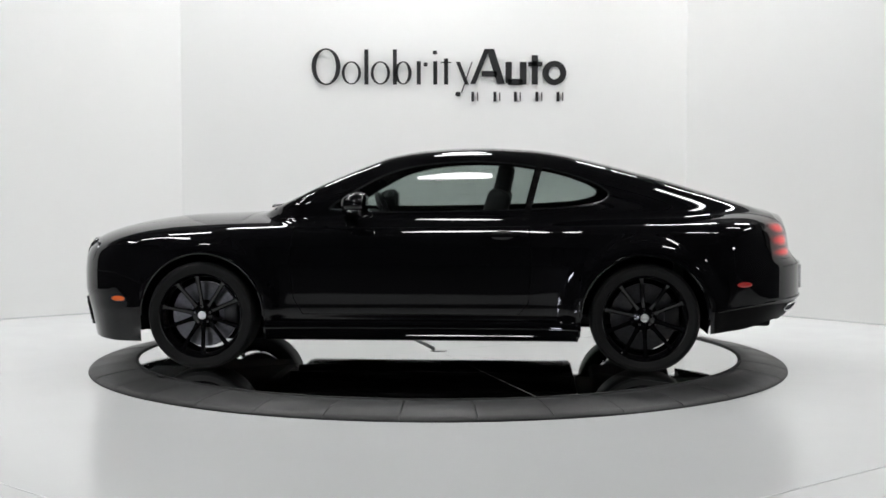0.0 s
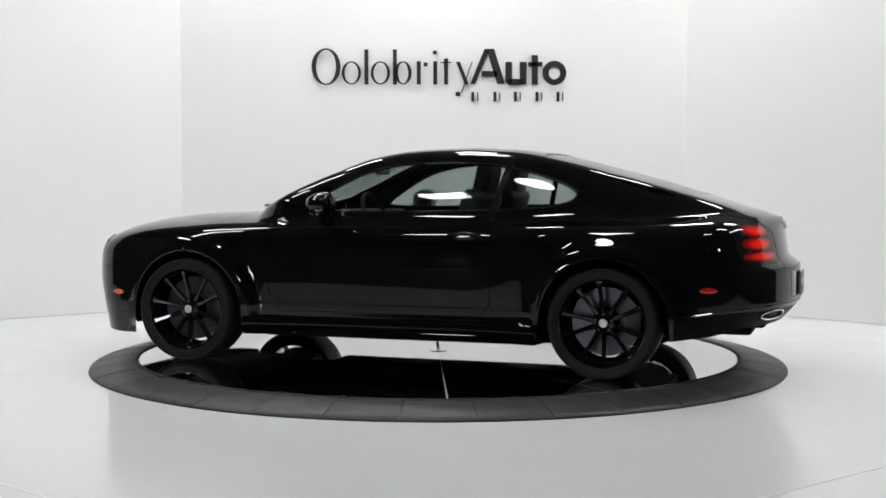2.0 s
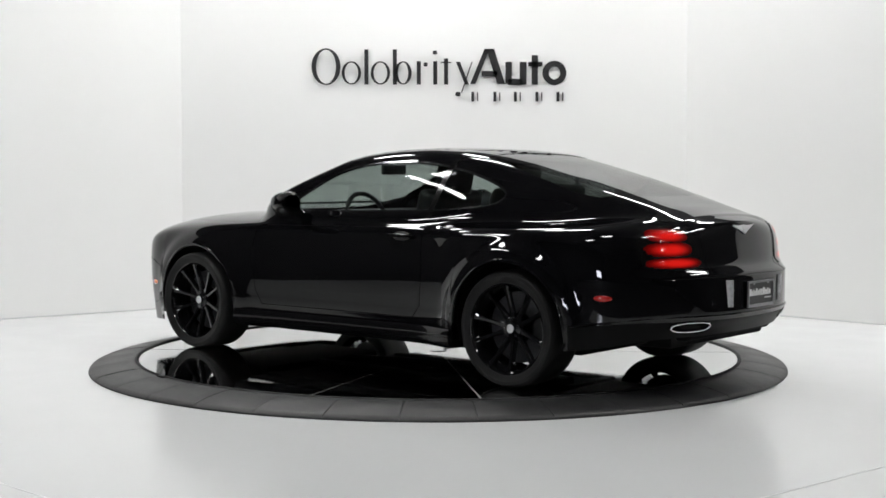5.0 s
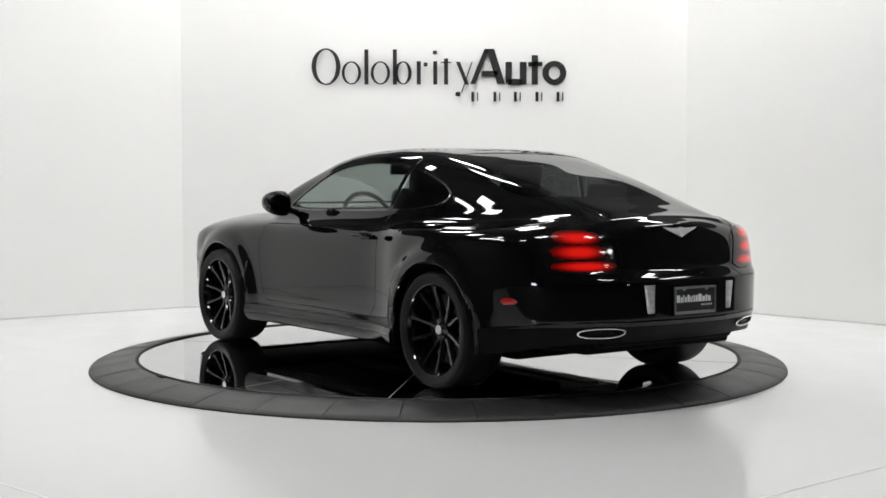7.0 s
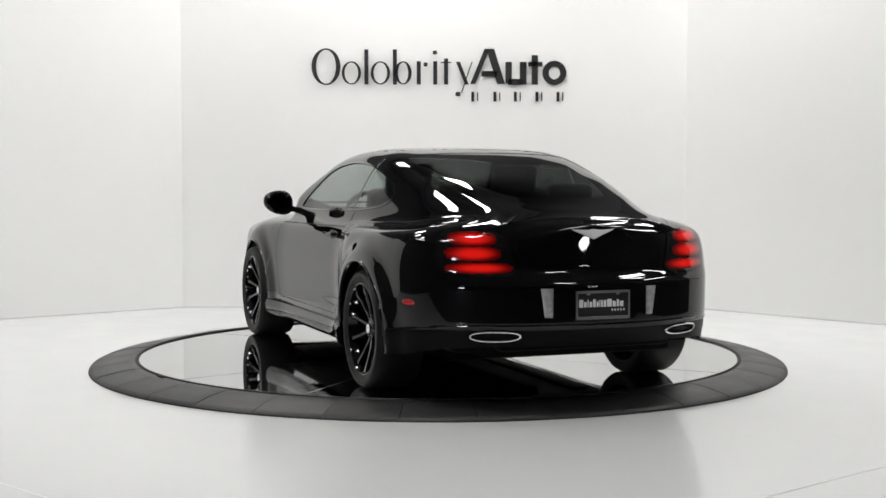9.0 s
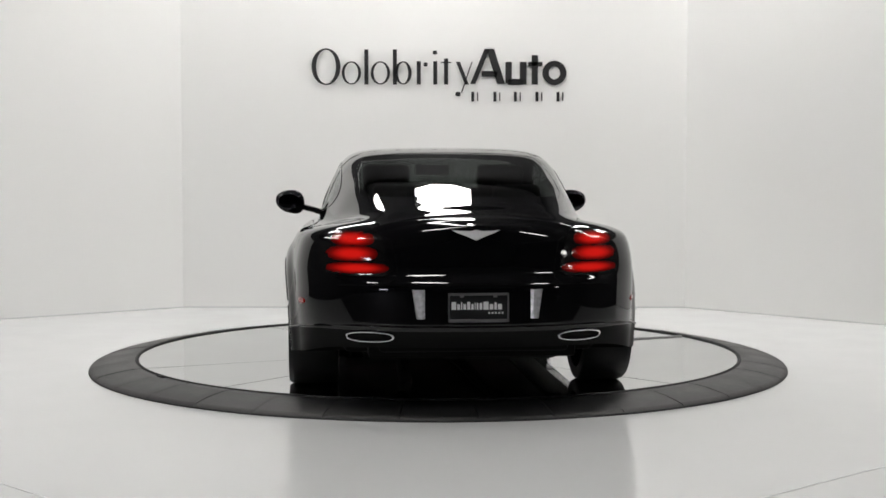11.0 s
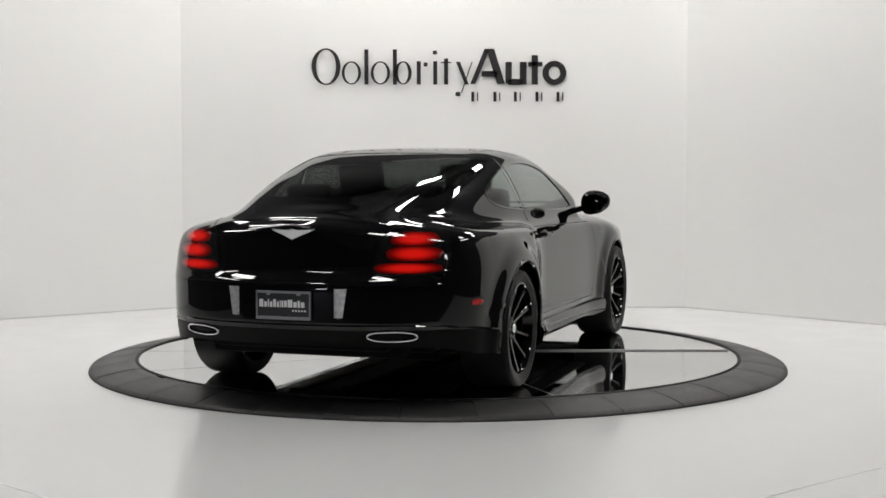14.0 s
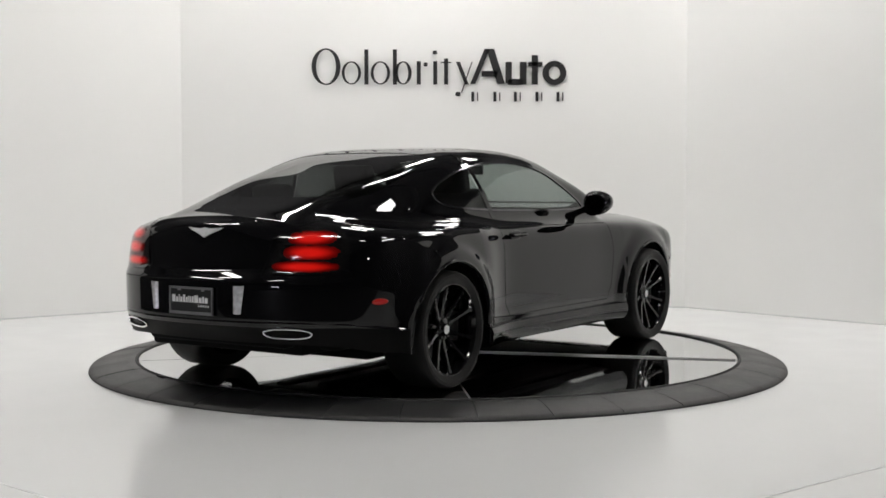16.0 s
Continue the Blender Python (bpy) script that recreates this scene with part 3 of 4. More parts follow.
# glass and its trim out of the cabin shell
DLO = [(0.63, 1.012), (0.43, 1.140), (0.24, 1.245), (0.02, 1.302), (-0.30, 1.324), (-0.62, 1.305), (-0.90, 1.250), (-1.10, 1.178), (-1.18, 1.12),
       (-1.14, 1.062), (-0.98, 1.028), (-0.60, 1.008), (0.0, 0.995), (0.5, 0.992)]
DLO = rounded(DLO, 0.36, 2)
for sgn, keep in side_pair(DLO):
    ringf = inside_faces(bodybm, DLO, (0, 2), keep)
    # bright line of trim round the glass
    edge = [on_surface(body_tree, (x, sgn * 0.75, z), 0.001) for x, z in DLO]
    inner = set(inside_faces(bodybm, inset(DLO, 0.011), (0, 2), keep))
    centre = [f for f in bodybm.faces if f in inner]
    strip = inside_faces(bodybm, [(-0.66, 0.95), (-0.62, 0.95), (-0.73, 1.36), (-0.77, 1.36)], (0, 2),
                         lambda c: keep(c) and c.z < 1.40)
    strip = [f for f in strip if f.is_valid]
    part("pillar_trim", take(bodybm, strip, 0.002), M_TRIM, car, recalc=False)
    centre = inside_faces(bodybm, inset(DLO, 0.011), (0, 2), keep)
    front = [f for f in centre if f.calc_center_median().x > -0.69]
    rear = [f for f in centre if f.calc_center_median().x <= -0.69]
    part("side_window", take(bodybm, front, -0.004), M_GLASS, car, "grey tinted door glass", recalc=False)
    part("quarter_window", take(bodybm, rear, -0.004), M_GLASS, car, "grey tinted rear quarter glass", recalc=False)
    ringf = inside_faces(bodybm, DLO, (0, 2), keep)
    part("window_trim", thick(take(bodybm, ringf, 0.003), 0.012), M_DCHROME, car, "dark chrome trim round the glass", recalc=False)

REARG = [(-0.90, 0.545), (-0.87, 0.32), (-0.86, 0.0), (-0.87, -0.32), (-0.90, -0.545), (-1.25, -0.595), (-1.58, -0.595), (-1.74, -0.555), (-1.83, -0.45), (-1.875, -0.23),
         (-1.885, 0.0), (-1.875, 0.23), (-1.83, 0.45), (-1.74, 0.555), (-1.58, 0.595), (-1.25, 0.595)]
rg = inside_faces(bodybm, inset(REARG, 0.02), (0, 1), lambda c: c.z > 1.0 and c.x < -0.5)
part("rear_window", take(bodybm, rg, -0.003), M_GLASS_DARK, car, "dark tinted rear window", recalc=False)
rg = inside_faces(bodybm, REARG, (0, 1), lambda c: c.z > 1.0 and c.x < -0.5)
part("window_trim", take(bodybm, rg, -0.0005), M_PAINT, car, recalc=False)
WS = [(0.21, 0.52), (0.225, 0.3), (0.23, 0.0), (0.225, -0.3), (0.21, -0.52), (0.66, -0.665), (0.86, -0.66), (1.02, -0.45), (1.09, -0.2), (1.10, 0.0), (1.09, 0.2),
      (1.02, 0.45), (0.86, 0.66), (0.66, 0.665)]
ws = inside_faces(bodybm, WS, (0, 1), lambda c: c.z > 0.95 and c.x > 0.1)
part("windscreen", take(bodybm, ws, -0.003), M_GLASS, car, "grey tinted windscreen", recalc=False)
roof_faces = [f for f in bodybm.faces if f.calc_center_median().z > 1.33]
part("roof", take(bodybm, roof_faces), M_PAINT, car, "gloss black roof panel", recalc=False)

# the doors
DOOR = [(0.80, 0.90), (0.83, 0.70), (0.80, 0.46), (0.74, 0.365), (-0.60, 0.365), (-0.665, 0.44), (-0.685, 0.70), (-0.665, 0.915)]
for sgn, keep in side_pair(DOOR):
    gap = inside_faces(bodybm, DOOR, (0, 2), keep)
    core = inside_faces(bodybm, inset(DOOR, 0.0045), (0, 2), keep)
    door = part("door", thick(take(bodybm, core), 0.02), M_PAINT, car, "gloss black door", recalc=False)
    gap = inside_faces(bodybm, DOOR, (0, 2), keep)
    part("door_gap", take(bodybm, gap, -0.006), M_UNDER, car, "dark shut line", recalc=False)
    # handle: a bar over a shallow cup
    hy = on_surface(body_tree, (-0.50, sgn * 0.95, 0.86), 0.0)
    pts = [(-0.60, hy.y + sgn * 0.004, 0.862), (-0.585, hy.y + sgn * 0.026, 0.862), (-0.50, hy.y + sgn * 0.032, 0.862),
           (-0.415, hy.y + sgn * 0.026, 0.862), (-0.40, hy.y + sgn * 0.004, 0.862)]
    part("handle", tube(pts, 0.013, 8, squash=0.9), M_TRIM, door, "black pull handle")
    part("handle_cup", ellipsoid((-0.50, hy.y - sgn * 0.004, 0.857), (0.075, 0.012, 0.030)), M_SATIN, door)

# tail lights
TAIL = [(0.43, 0.735), (0.47, 0.708), (0.62, 0.708), (0.770, 0.720), (0.80, 0.80), (0.79, 0.885), (0.74, 0.936), (0.57, 0.940), (0.48, 0.915)]


def lobe(sgn, yc, zc, ry, rz, lo, hi, lift):
    """A softly domed oval lying on the tail."""
    bm = bmesh.new()
    nv, nh = 6, 22
    rows = []
    for a in range(nv + 1):
        row = []
        for b in range(nh):
            rr, ph = lo + (hi - lo) * a / nv, 2 * math.pi * b / nh
            y = sgn * (yc + ry * rr * math.copysign(abs(math.cos(ph)) ** 0.72, math.cos(ph)))
            z = zc + rz * rr * math.copysign(abs(math.sin(ph)) ** 0.85, math.sin(ph))
            hit, nrm, _, _ = body_tree.ray_cast(Vector((-3.2, y, z)), Vector((1, 0, 0)))
            if hit is None:
                hit, nrm = on_surface(body_tree, (-2.2, y, z)), Vector((-1, 0, 0))
            row.append(bm.verts.new(hit + nrm * (lift + 0.004 * (1 - rr * rr))))
        rows.append(row)
    for p, q in zip(rows, rows[1:]):
        for b in range(nh):
            bm.faces.new((p[b], p[(b + 1) % nh], q[(b + 1) % nh], q[b]))
    bmesh.ops.remove_doubles(bm, verts=bm.verts, dist=1e-5)
    return bm


for sgn in (1, -1):
    ol = [(sgn * y, z) for y, z in TAIL]
    fs = inside_faces(bodybm, ol, (1, 2), lambda c: c.x < -1.9)
    lamp = part("tail_light", thick(take(bodybm, fs, 0.004), 0.02), M_TRIM, car, "three-lobed red tail light in a black surround", recalc=False)
    for yc, zc, ry, rz in ((0.630, 0.899, 0.114, 0.037), (0.634, 0.825, 0.132, 0.041), (0.608, 0.751, 0.162, 0.031)):
        part("lens", lobe(sgn, yc, zc, ry, rz, 0.0, 1.0, 0.004), M_RED_LENS, lamp, "glowing red lens")

# side markers
for sgn in (1, -1):
    for x, z, material, label in ((-1.98, 0.562, M_RED_MID, "red side marker"), (1.92, 0.455, M_AMBER, "amber side marker")):
        q, nrm, _, _ = body_tree.ray_cast(Vector((x, sgn * 1.6, z)), Vector((0, -sgn, 0)))
        rot = nrm.to_track_quat("Y", "Z").to_matrix().to_4x4()
        bm = ellipsoid((0, 0, 0), (0.052, 0.006, 0.017), 20, 10)
        part("side_marker", bm, material, car, label, m=Matrix.Translation(q) @ rot)

lower = inside_faces(bodybm, [(-2.7, 0.12), (-1.79, 0.12), (-1.79, 0.40), (-2.15, 0.432), (-2.7, 0.438)], (0, 2), lambda c: c.x < -1.7)
part("bumper_skirt", take(bodybm, lower, -0.003), M_SKIRT, car, "satin black lower rear bumper", recalc=False)
BONNET = [(2.02, 0.36), (1.75, 0.55), (1.40, 0.64), (1.16, 0.66), (1.16, -0.66), (1.40, -0.64), (1.75, -0.55), (2.02, -0.36), (2.07, 0.0)]
core = inside_faces(bodybm, inset(BONNET, 0.004), (0, 1), lambda c: c.z > 0.75 and c.x > 0.9)
part("bonnet", thick(take(bodybm, core), 0.02), M_PAINT, car, "gloss black bonnet", recalc=False)
gap = inside_faces(bodybm, BONNET, (0, 1), lambda c: c.z > 0.75 and c.x > 0.9)
part("bonnet_gap", take(bodybm, gap, -0.006), M_UNDER, car, "dark shut line", recalc=False)
part("body", bodybm, M_PAINT, car, "gloss black body shell", recalc=False)


# wheel arch liners, floor pan, skirts
def arch_lip(xc, sgn):
    pts = []
    for k in range(0, 33):
        a = math.pi * k / 32
        x, z = xc + ARCH_R * math.cos(a), HUB_Z + ARCH_R * math.sin(a)
        pts.append((x, sgn * (side_y(x, z, half_width(x)) + arch_bump(x, z) - 0.006), z))
    return tube(pts, 0.011, 8)


for xc in (WB, -WB):
    for sgn in (1, -1):
        part("arch_lip", arch_lip(xc, sgn), M_PAINT, car)
        bm = bmesh.new()
        rows = []
        for k in range(25):
            a = math.pi * (-0.08 + 1.16 * k / 24)
            rows.append([bm.verts.new((xc + (ARCH_R + 0.004) * math.cos(a), sgn * y, HUB_Z + (ARCH_R + 0.004) * math.sin(a))) for y in (0.56, 0.92)])
        for p, q in zip(rows, rows[1:]):
            bm.faces.new((p[0], p[1], q[1], q[0]))
        bm.faces.new([r[0] for r in rows])
        part("arch_liner", bm, M_UNDER, car, "matt black wheel arch liner", smooth=False)
part("floor_pan", join(box(-0.98, 0.98, -0.82, 0.82, 0.20, 0.27, 0.02), box(1.0, 2.1, -0.55, 0.55, 0.22, 0.30, 0.02),
                       box(-2.2, -1.0, -0.55, 0.55, 0.27, 0.36, 0.02)), M_UNDER, car, "matt black underbody")
part("subframe", box(1.05, 1.72, -0.58, 0.58, 0.165, 0.25, 0.03), M_UNDER, car, "black front subframe")
part("subframe", box(-1.62, -1.10, -0.56, 0.56, 0.180, 0.27, 0.03), M_UNDER, car, "black rear subframe")
for sgn in (1, -1):
    part("exhaust_pipe", tube([(0.95, sgn * 0.16, 0.19), (0.4, sgn * 0.22, 0.175), (-0.4, sgn * 0.24, 0.175), (-0.95, sgn * 0.30, 0.19)], 0.045, 10), M_UNDER, car)
    part("silencer", box(-2.06, -1.80, sgn * 0.48 - 0.20, sgn * 0.48 + 0.20, 0.285, 0.38, 0.04, 3), M_UNDER, car)
    part("jacking_rail", box(-0.92, 0.92, sgn * 0.66 - 0.05, sgn * 0.66 + 0.05, 0.180, 0.225, 0.015), M_UNDER, car)
for sgn in (1, -1):
    bm = bmesh.new()
    rows = []
    for x in np.linspace(0.965, -0.965, 30):
        y = side_y(x, 0.30, half_width(x))
        f = 0.02 * min(1, max(0, (abs(x) - 0.6) / 0.36))
        rows.append([bm.verts.new((x, sgn * yy, zz)) for yy, zz in ((y - 0.03, 0.352), (y + 0.020 + f, 0.326), (y + 0.032 + f, 0.300), (y + 0.024 + f, 0.245),
                                                                  (y - 0.005 + f, 0.212), (y - 0.10, 0.210))])
    for p, q in zip(rows, rows[1:]):
        for i in range(5):
            bm.faces.new((p[i], p[i + 1], q[i + 1], q[i]))
    bm.faces.new(rows[0])
    bm.faces.new(rows[-1])
    part("side_skirt", bm, M_PAINT, car, "gloss black side skirt")


# wheels
def wheel(x, sgn):
    """One wheel, its outer face on +y before mirroring."""
    m = pose(x, sgn * 0.836, HUB_Z) @ (Matrix() if sgn > 0 else pose(0, 0, 0, 0, 0, 180))
    rim = part("wheel", lathe([(0.262, 0.118), (0.268, 0.128), (0.256, 0.130), (0.246, 0.112), (0.236, 0.05), (0.225, -0.09), (0.262, -0.128)], 56),
               M_RIM, car, "black alloy wheel with a wide tyre", m=m)
    part("tyre", lathe([(0.258, -0.132), (0.30, -0.142), (0.325, -0.134), (0.334, -0.118), (0.3365, -0.05), (0.3365, 0.05), (0.334, 0.112), (0.328, 0.128),
                        (0.318, 0.141), (0.300, 0.1415), (0.297, 0.1395), (0.280, 0.138), (0.262, 0.128)], 64), M_TYRE, rim, "black low-profile tyre")
    part("brake_disc", lathe([(0.09, 0.000), (0.205, 0.000), (0.205, -0.030), (0.09, -0.030)], 40, True), M_STEEL, rim, "steel brake disc")
    part("caliper", prism(rounded([(-0.215, -0.09), (-0.125, -0.07), (-0.125, 0.07), (-0.215, 0.09)]), -0.035, 0.035, 0.006), M_SATIN, rim,
         m=pose(0, 0.0, 0, 90))
    part("hub", lathe([(0.0, 0.090), (0.030, 0.090), (0.034, 0.083), (0.062, 0.074), (0.072, 0.058), (0.072, -0.01)], 32), M_RIM, rim, "black wheel hub")
    part("centre_badge", lathe([(0.0, 0.0935), (0.023, 0.0935), (0.0255, 0.090)], 24), M_SILVER, rim, "silver wheel centre badge")
    for k in range(5):
        a = 2 * math.pi * k / 5 + 0.3
        part("wheel_bolt", bolt_mesh, M_STEEL, rim, m=Matrix.Translation((0.05 * math.cos(a), 0.077, 0.05 * math.sin(a))))
    for k in range(10):
        part("spoke", spoke_mesh, M_RIM, rim, m=pose(0, 0, 0, 0, 72.0 * (k // 2) + 3.5 + (16 if k % 2 else -16), 0))
    return rim


def spoke():
    bm = bmesh.new()
    rows = []
    for r, w, y in ((0.055, 0.020, 0.070), (0.10, 0.0135, 0.076), (0.17, 0.0125, 0.093), (0.225, 0.015, 0.109), (0.258, 0.028, 0.117)):
        rows.append([bm.verts.new(p) for p in ((r, y - 0.042, -w * 0.55), (r, y - 0.008, -w), (r, y, -w * 0.55), (r, y, w * 0.55), (r, y - 0.008, w),
                                               (r, y - 0.042, w * 0.55))])
    for p, q in zip(rows, rows[1:]):
        for i in range(6):
            bm.faces.new((p[i], p[(i + 1) % 6], q[(i + 1) % 6], q[i]))
    bm.faces.new(rows[0])
    bm.faces.new(rows[-1])
    return bm


spoke_mesh = finish(spoke(), "spoke", M_RIM, sharp=25)
bolt_mesh = finish(lathe([(0.0, 0.004), (0.007, 0.004), (0.008, 0.0)], 8), "wheel_bolt", M_STEEL)
for x in (WB, -WB):
    for sgn in (1, -1):
        wheel(x, sgn)

# door mirrors
for sgn in (1, -1):
    bm = bmesh.new()
    bmesh.ops.create_uvsphere(bm, u_segments=28, v_segments=18, radius=1)
    for v in bm.verts:
        x, y, z = v.co
        if x < 0:
            x *= 0.35
        z *= 1 - 0.22 * y
        v.co = (0.365 + 0.12 * x, sgn * (1.012 + 0.102 * math.copysign(abs(y) ** 0.85, y)), 1.045 + 0.082 * math.copysign(abs(z) ** 0.85, z) + 0.010 * y)
    shell = part("door_mirror", bm, M_PAINT, car, "gloss black door mirror")
    part("mirror_glass", ellipsoid((0.324, sgn * 1.018, 1.046), (0.006, 0.084, 0.064), 24, 12), M_MIRROR, shell, "mirror glass")
    part("mirror_arm", tube([(0.46, sgn * 0.79, 0.965), (0.445, sgn * 0.84, 0.985), (0.41, sgn * 0.90, 1.000), (0.38, sgn * 0.97, 1.02)], 0.036, 10, squash=0.6),
         M_PAINT, shell)

# licence plate, its recess cheeks and tailpipes
plate = part("licence_plate", prism(rounded([(-0.148, -0.068), (0.148, -0.068), (0.148, 0.068), (-0.148, 0.068)], 0.06), 0.0, 0.006), M_PLATE, car,
             "black dealer plate in a silver frame", m=pose(on_surface(body_tree, (-2.6, 0, 0.565)).x - 0.006, 0.0, 0.560, 90, 0, -90), smooth=False)
part("plate_frame", join(prism(rounded([(-0.155, 0.062), (0.155, 0.062), (0.155, 0.074), (-0.155, 0.074)], 0.1), 0.0, 0.012),
                         prism(rounded([(-0.155, -0.074), (0.155, -0.074), (0.155, -0.058), (-0.155, -0.058)], 0.1), 0.0, 0.012),
                         box(-0.155, -0.147, -0.060, 0.064, 0.0, 0.0118), box(0.147, 0.155, -0.060, 0.064, 0.0, 0.0118)), M_FRAME, plate,
     "silver plate frame", smooth=False)
for x0 in (-0.095, 0.075):
    part("frame_tab", box(x0, x0 + 0.02, 0.052, 0.0625, 0.0, 0.0105), M_FRAME, plate, smooth=False)
xb = -0.138
for k, w in enumerate((0.030, 0.018, 0.008, 0.018, 0.020, 0.014, 0.006, 0.012, 0.018, 0.034, 0.024, 0.016, 0.026)):
    h = (0.040, 0.028, 0.040, 0.028, 0.040, 0.028, 0.036, 0.034, 0.034, 0.040, 0.028, 0.036, 0.028)[k]
    part("printed_bar", box(xb, xb + w * 0.78, -0.010, -0.010 + h, 0.006, 0.0075), M_WHITE, plate, smooth=False)
    xb += w * 0.78 + 0.0055
for k in range(5):
    part("printed_bar", box(0.050 + 0.017 * k, 0.058 + 0.017 * k, -0.032, -0.022, 0.006, 0.0075), M_WHITE, plate, smooth=False)
for sgn in (1, -1):
    bm = bmesh.new()
    rows = []
    for t in np.linspace(0, 1, 9):
        z = 0.500 + 0.150 * t
        w = 0.020 + 0.022 * t
        rows.append([bm.verts.new((body_tree.ray_cast(Vector((-3.2, sgn * (0.285 + yy), z)), Vector((1, 0, 0)))[0].x - dx, sgn * (0.285 + yy), z)) for yy, dx in ((-0.015, 0.002), (0.0, 0.012), (w, 0.010), (w + 0.008, 0.0))])
    for p, q in zip(rows, rows[1:]):
        for i in range(3):
            bm.faces.new((p[i], p[i + 1], q[i + 1], q[i]))
    part("plate_recess_trim", bm, M_UPRIGHT, car, "bright chrome upright beside the plate")
    ends = []
    for k in range(32):
        a = 2 * math.pi * k / 32
        ends.append((math.copysign(abs(math.cos(a)) ** 0.85, math.cos(a)) * 0.118, math.copysign(abs(math.sin(a)) ** 0.85, math.sin(a)) * 0.026))
    rim = []
    for y, z in ends:
        hit = body_tree.ray_cast(Vector((-3.2, sgn * 0.545 + y, 0.402 + z)), Vector((1, 0, 0)))[0]
        rim.append(Vector((hit.x - 0.006, sgn * 0.545 + y, 0.402 + z)))
    pipe = part("tailpipe", tube(rim, 0.006, 8, True), M_CHROME, car, "oval chrome tailpipe trim")
    bm = bmesh.new()
    fr = [bm.verts.new((p.x + 0.003, p.y, p.z)) for p in rim]
    bk = [bm.verts.new((-2.25, sgn * 0.545 + y * 0.85, 0.402 + z * 0.85)) for y, z in ends]
    for k in range(32):
        bm.faces.new((fr[k], fr[(k + 1) % 32], bk[(k + 1) % 32], bk[k]))
    bm.faces.new(fr)
    part("pipe_bore", bm, M_UNDER, pipe, "black tailpipe bore")

# winged boot badge as plain shapes
wing = [(0.0, -0.030), (0.030, -0.016), (0.062, -0.002), (0.095, 0.010), (0.125, 0.026), (0.085, 0.022), (0.030, 0.020), (0.0, 0.026)]
part("boot_badge", join(prism(wing + [(-x, y) for x, y in reversed(wing[1:-1])], 0.0, 0.006),
                        prism([(0.021 * math.cos(TAU * k / 20), 0.024 * math.sin(TAU * k / 20) - 0.002) for k in range(20)], 0.0, 0.010)),
     M_SILVER, car, "silver winged badge", m=Matrix.Translation(on_surface(body_tree, (-2.45, 0, 0.938), 0.001)) @ pose(0, 0, 0, 76, 0, -90), smooth=False)

# shut lines of the boot and bumpers
def seam(points, radius=0.0016, material=None, tree=None, name="shut_line"):
    pts = []
    for a, b in zip(points, points[1:]):
        for k in range(8):
            pts.append(on_surface(tree or body_tree, Vector(a).lerp(Vector(b), k / 8), 0.0004))
    pts.append(on_surface(tree or body_tree, points[-1], 0.0004))
    part(name, tube(pts, radius, 5), material or M_UNDER, car)


seam([(-2.44, y, 0.676) for y in np.linspace(-0.86, 0.86, 12)])
for sgn in (1, -1):
    seam([(-2.40, sgn * 0.46, 0.69), (-2.40, sgn * 0.415, 0.74), (-2.39, sgn * 0.46, 0.92), (-2.28, sgn * 0.53, 0.99), (-1.98, sgn * 0.60, 1.00)])
    seam([(1.74, sgn * 0.93, 0.55), (1.95, sgn * 0.9, 0.62), (2.15, sgn * 0.8, 0.63)])
# lower valance lip under the rear bumper
ridge = [on_surface(body_tree, p, 0.002) for p in [(-1.80, -0.95, 0.40), (-2.0, -0.93, 0.425), (-2.2, -0.85, 0.44)] +
         [(-2.5, y, 0.445) for y in np.linspace(-0.76, 0.76, 24)] + [(-2.2, 0.85, 0.44), (-2.0, 0.93, 0.425), (-1.80, 0.95, 0.40)]]
part("bumper_ridge", tube(ridge, 0.007, 6), M_PAINT, car)
part("rear_valance", box(-2.28, -2.10, -0.50, 0.50, 0.310, 0.39, 0.03, 3), M_UNDER, car,
     "satin black rear valance")

# nose: grille, intakes and lamps
grille = []
for y0, y1, z0, z1, name, label in ((-0.36, 0.36, 0.54, 0.80, "grille", "black mesh radiator grille"),
                                    (-0.55, 0.55, 0.27, 0.43, "lower_intake", "black lower air intake")):
    outl = [(y0, z0), (y1, z0), (y1 * 0.96, z1), (y0 * 0.96, z1)]
    pts = []
    for i in range(4):
        a, b = Vector(outl[i]), Vector(outl[(i + 1) % 4])
        for k in range(8):
            p = a.lerp(b, k / 8)
            hit, nrm, _, _ = body_tree.ray_cast(Vector((3.2, p.x, p.y)), Vector((-1, 0, 0)))
            pts.append(hit + nrm * 0.004)
    g = part(name, tube(pts, 0.012, 6, True), M_DCHROME, car, label)
    bars = []
    for yy in np.linspace(y0 * 0.9, y1 * 0.9, 15):
        pp = []
        for zz in np.linspace(z0 + 0.01, z1 - 0.01, 6):
            hit, nrm, _, _ = body_tree.ray_cast(Vector((3.2, yy, zz)), Vector((-1, 0, 0)))
            pp.append(hit + nrm * 0.002)
        part("grille_bar", tube(pp, 0.006, 5), M_SATIN, g)
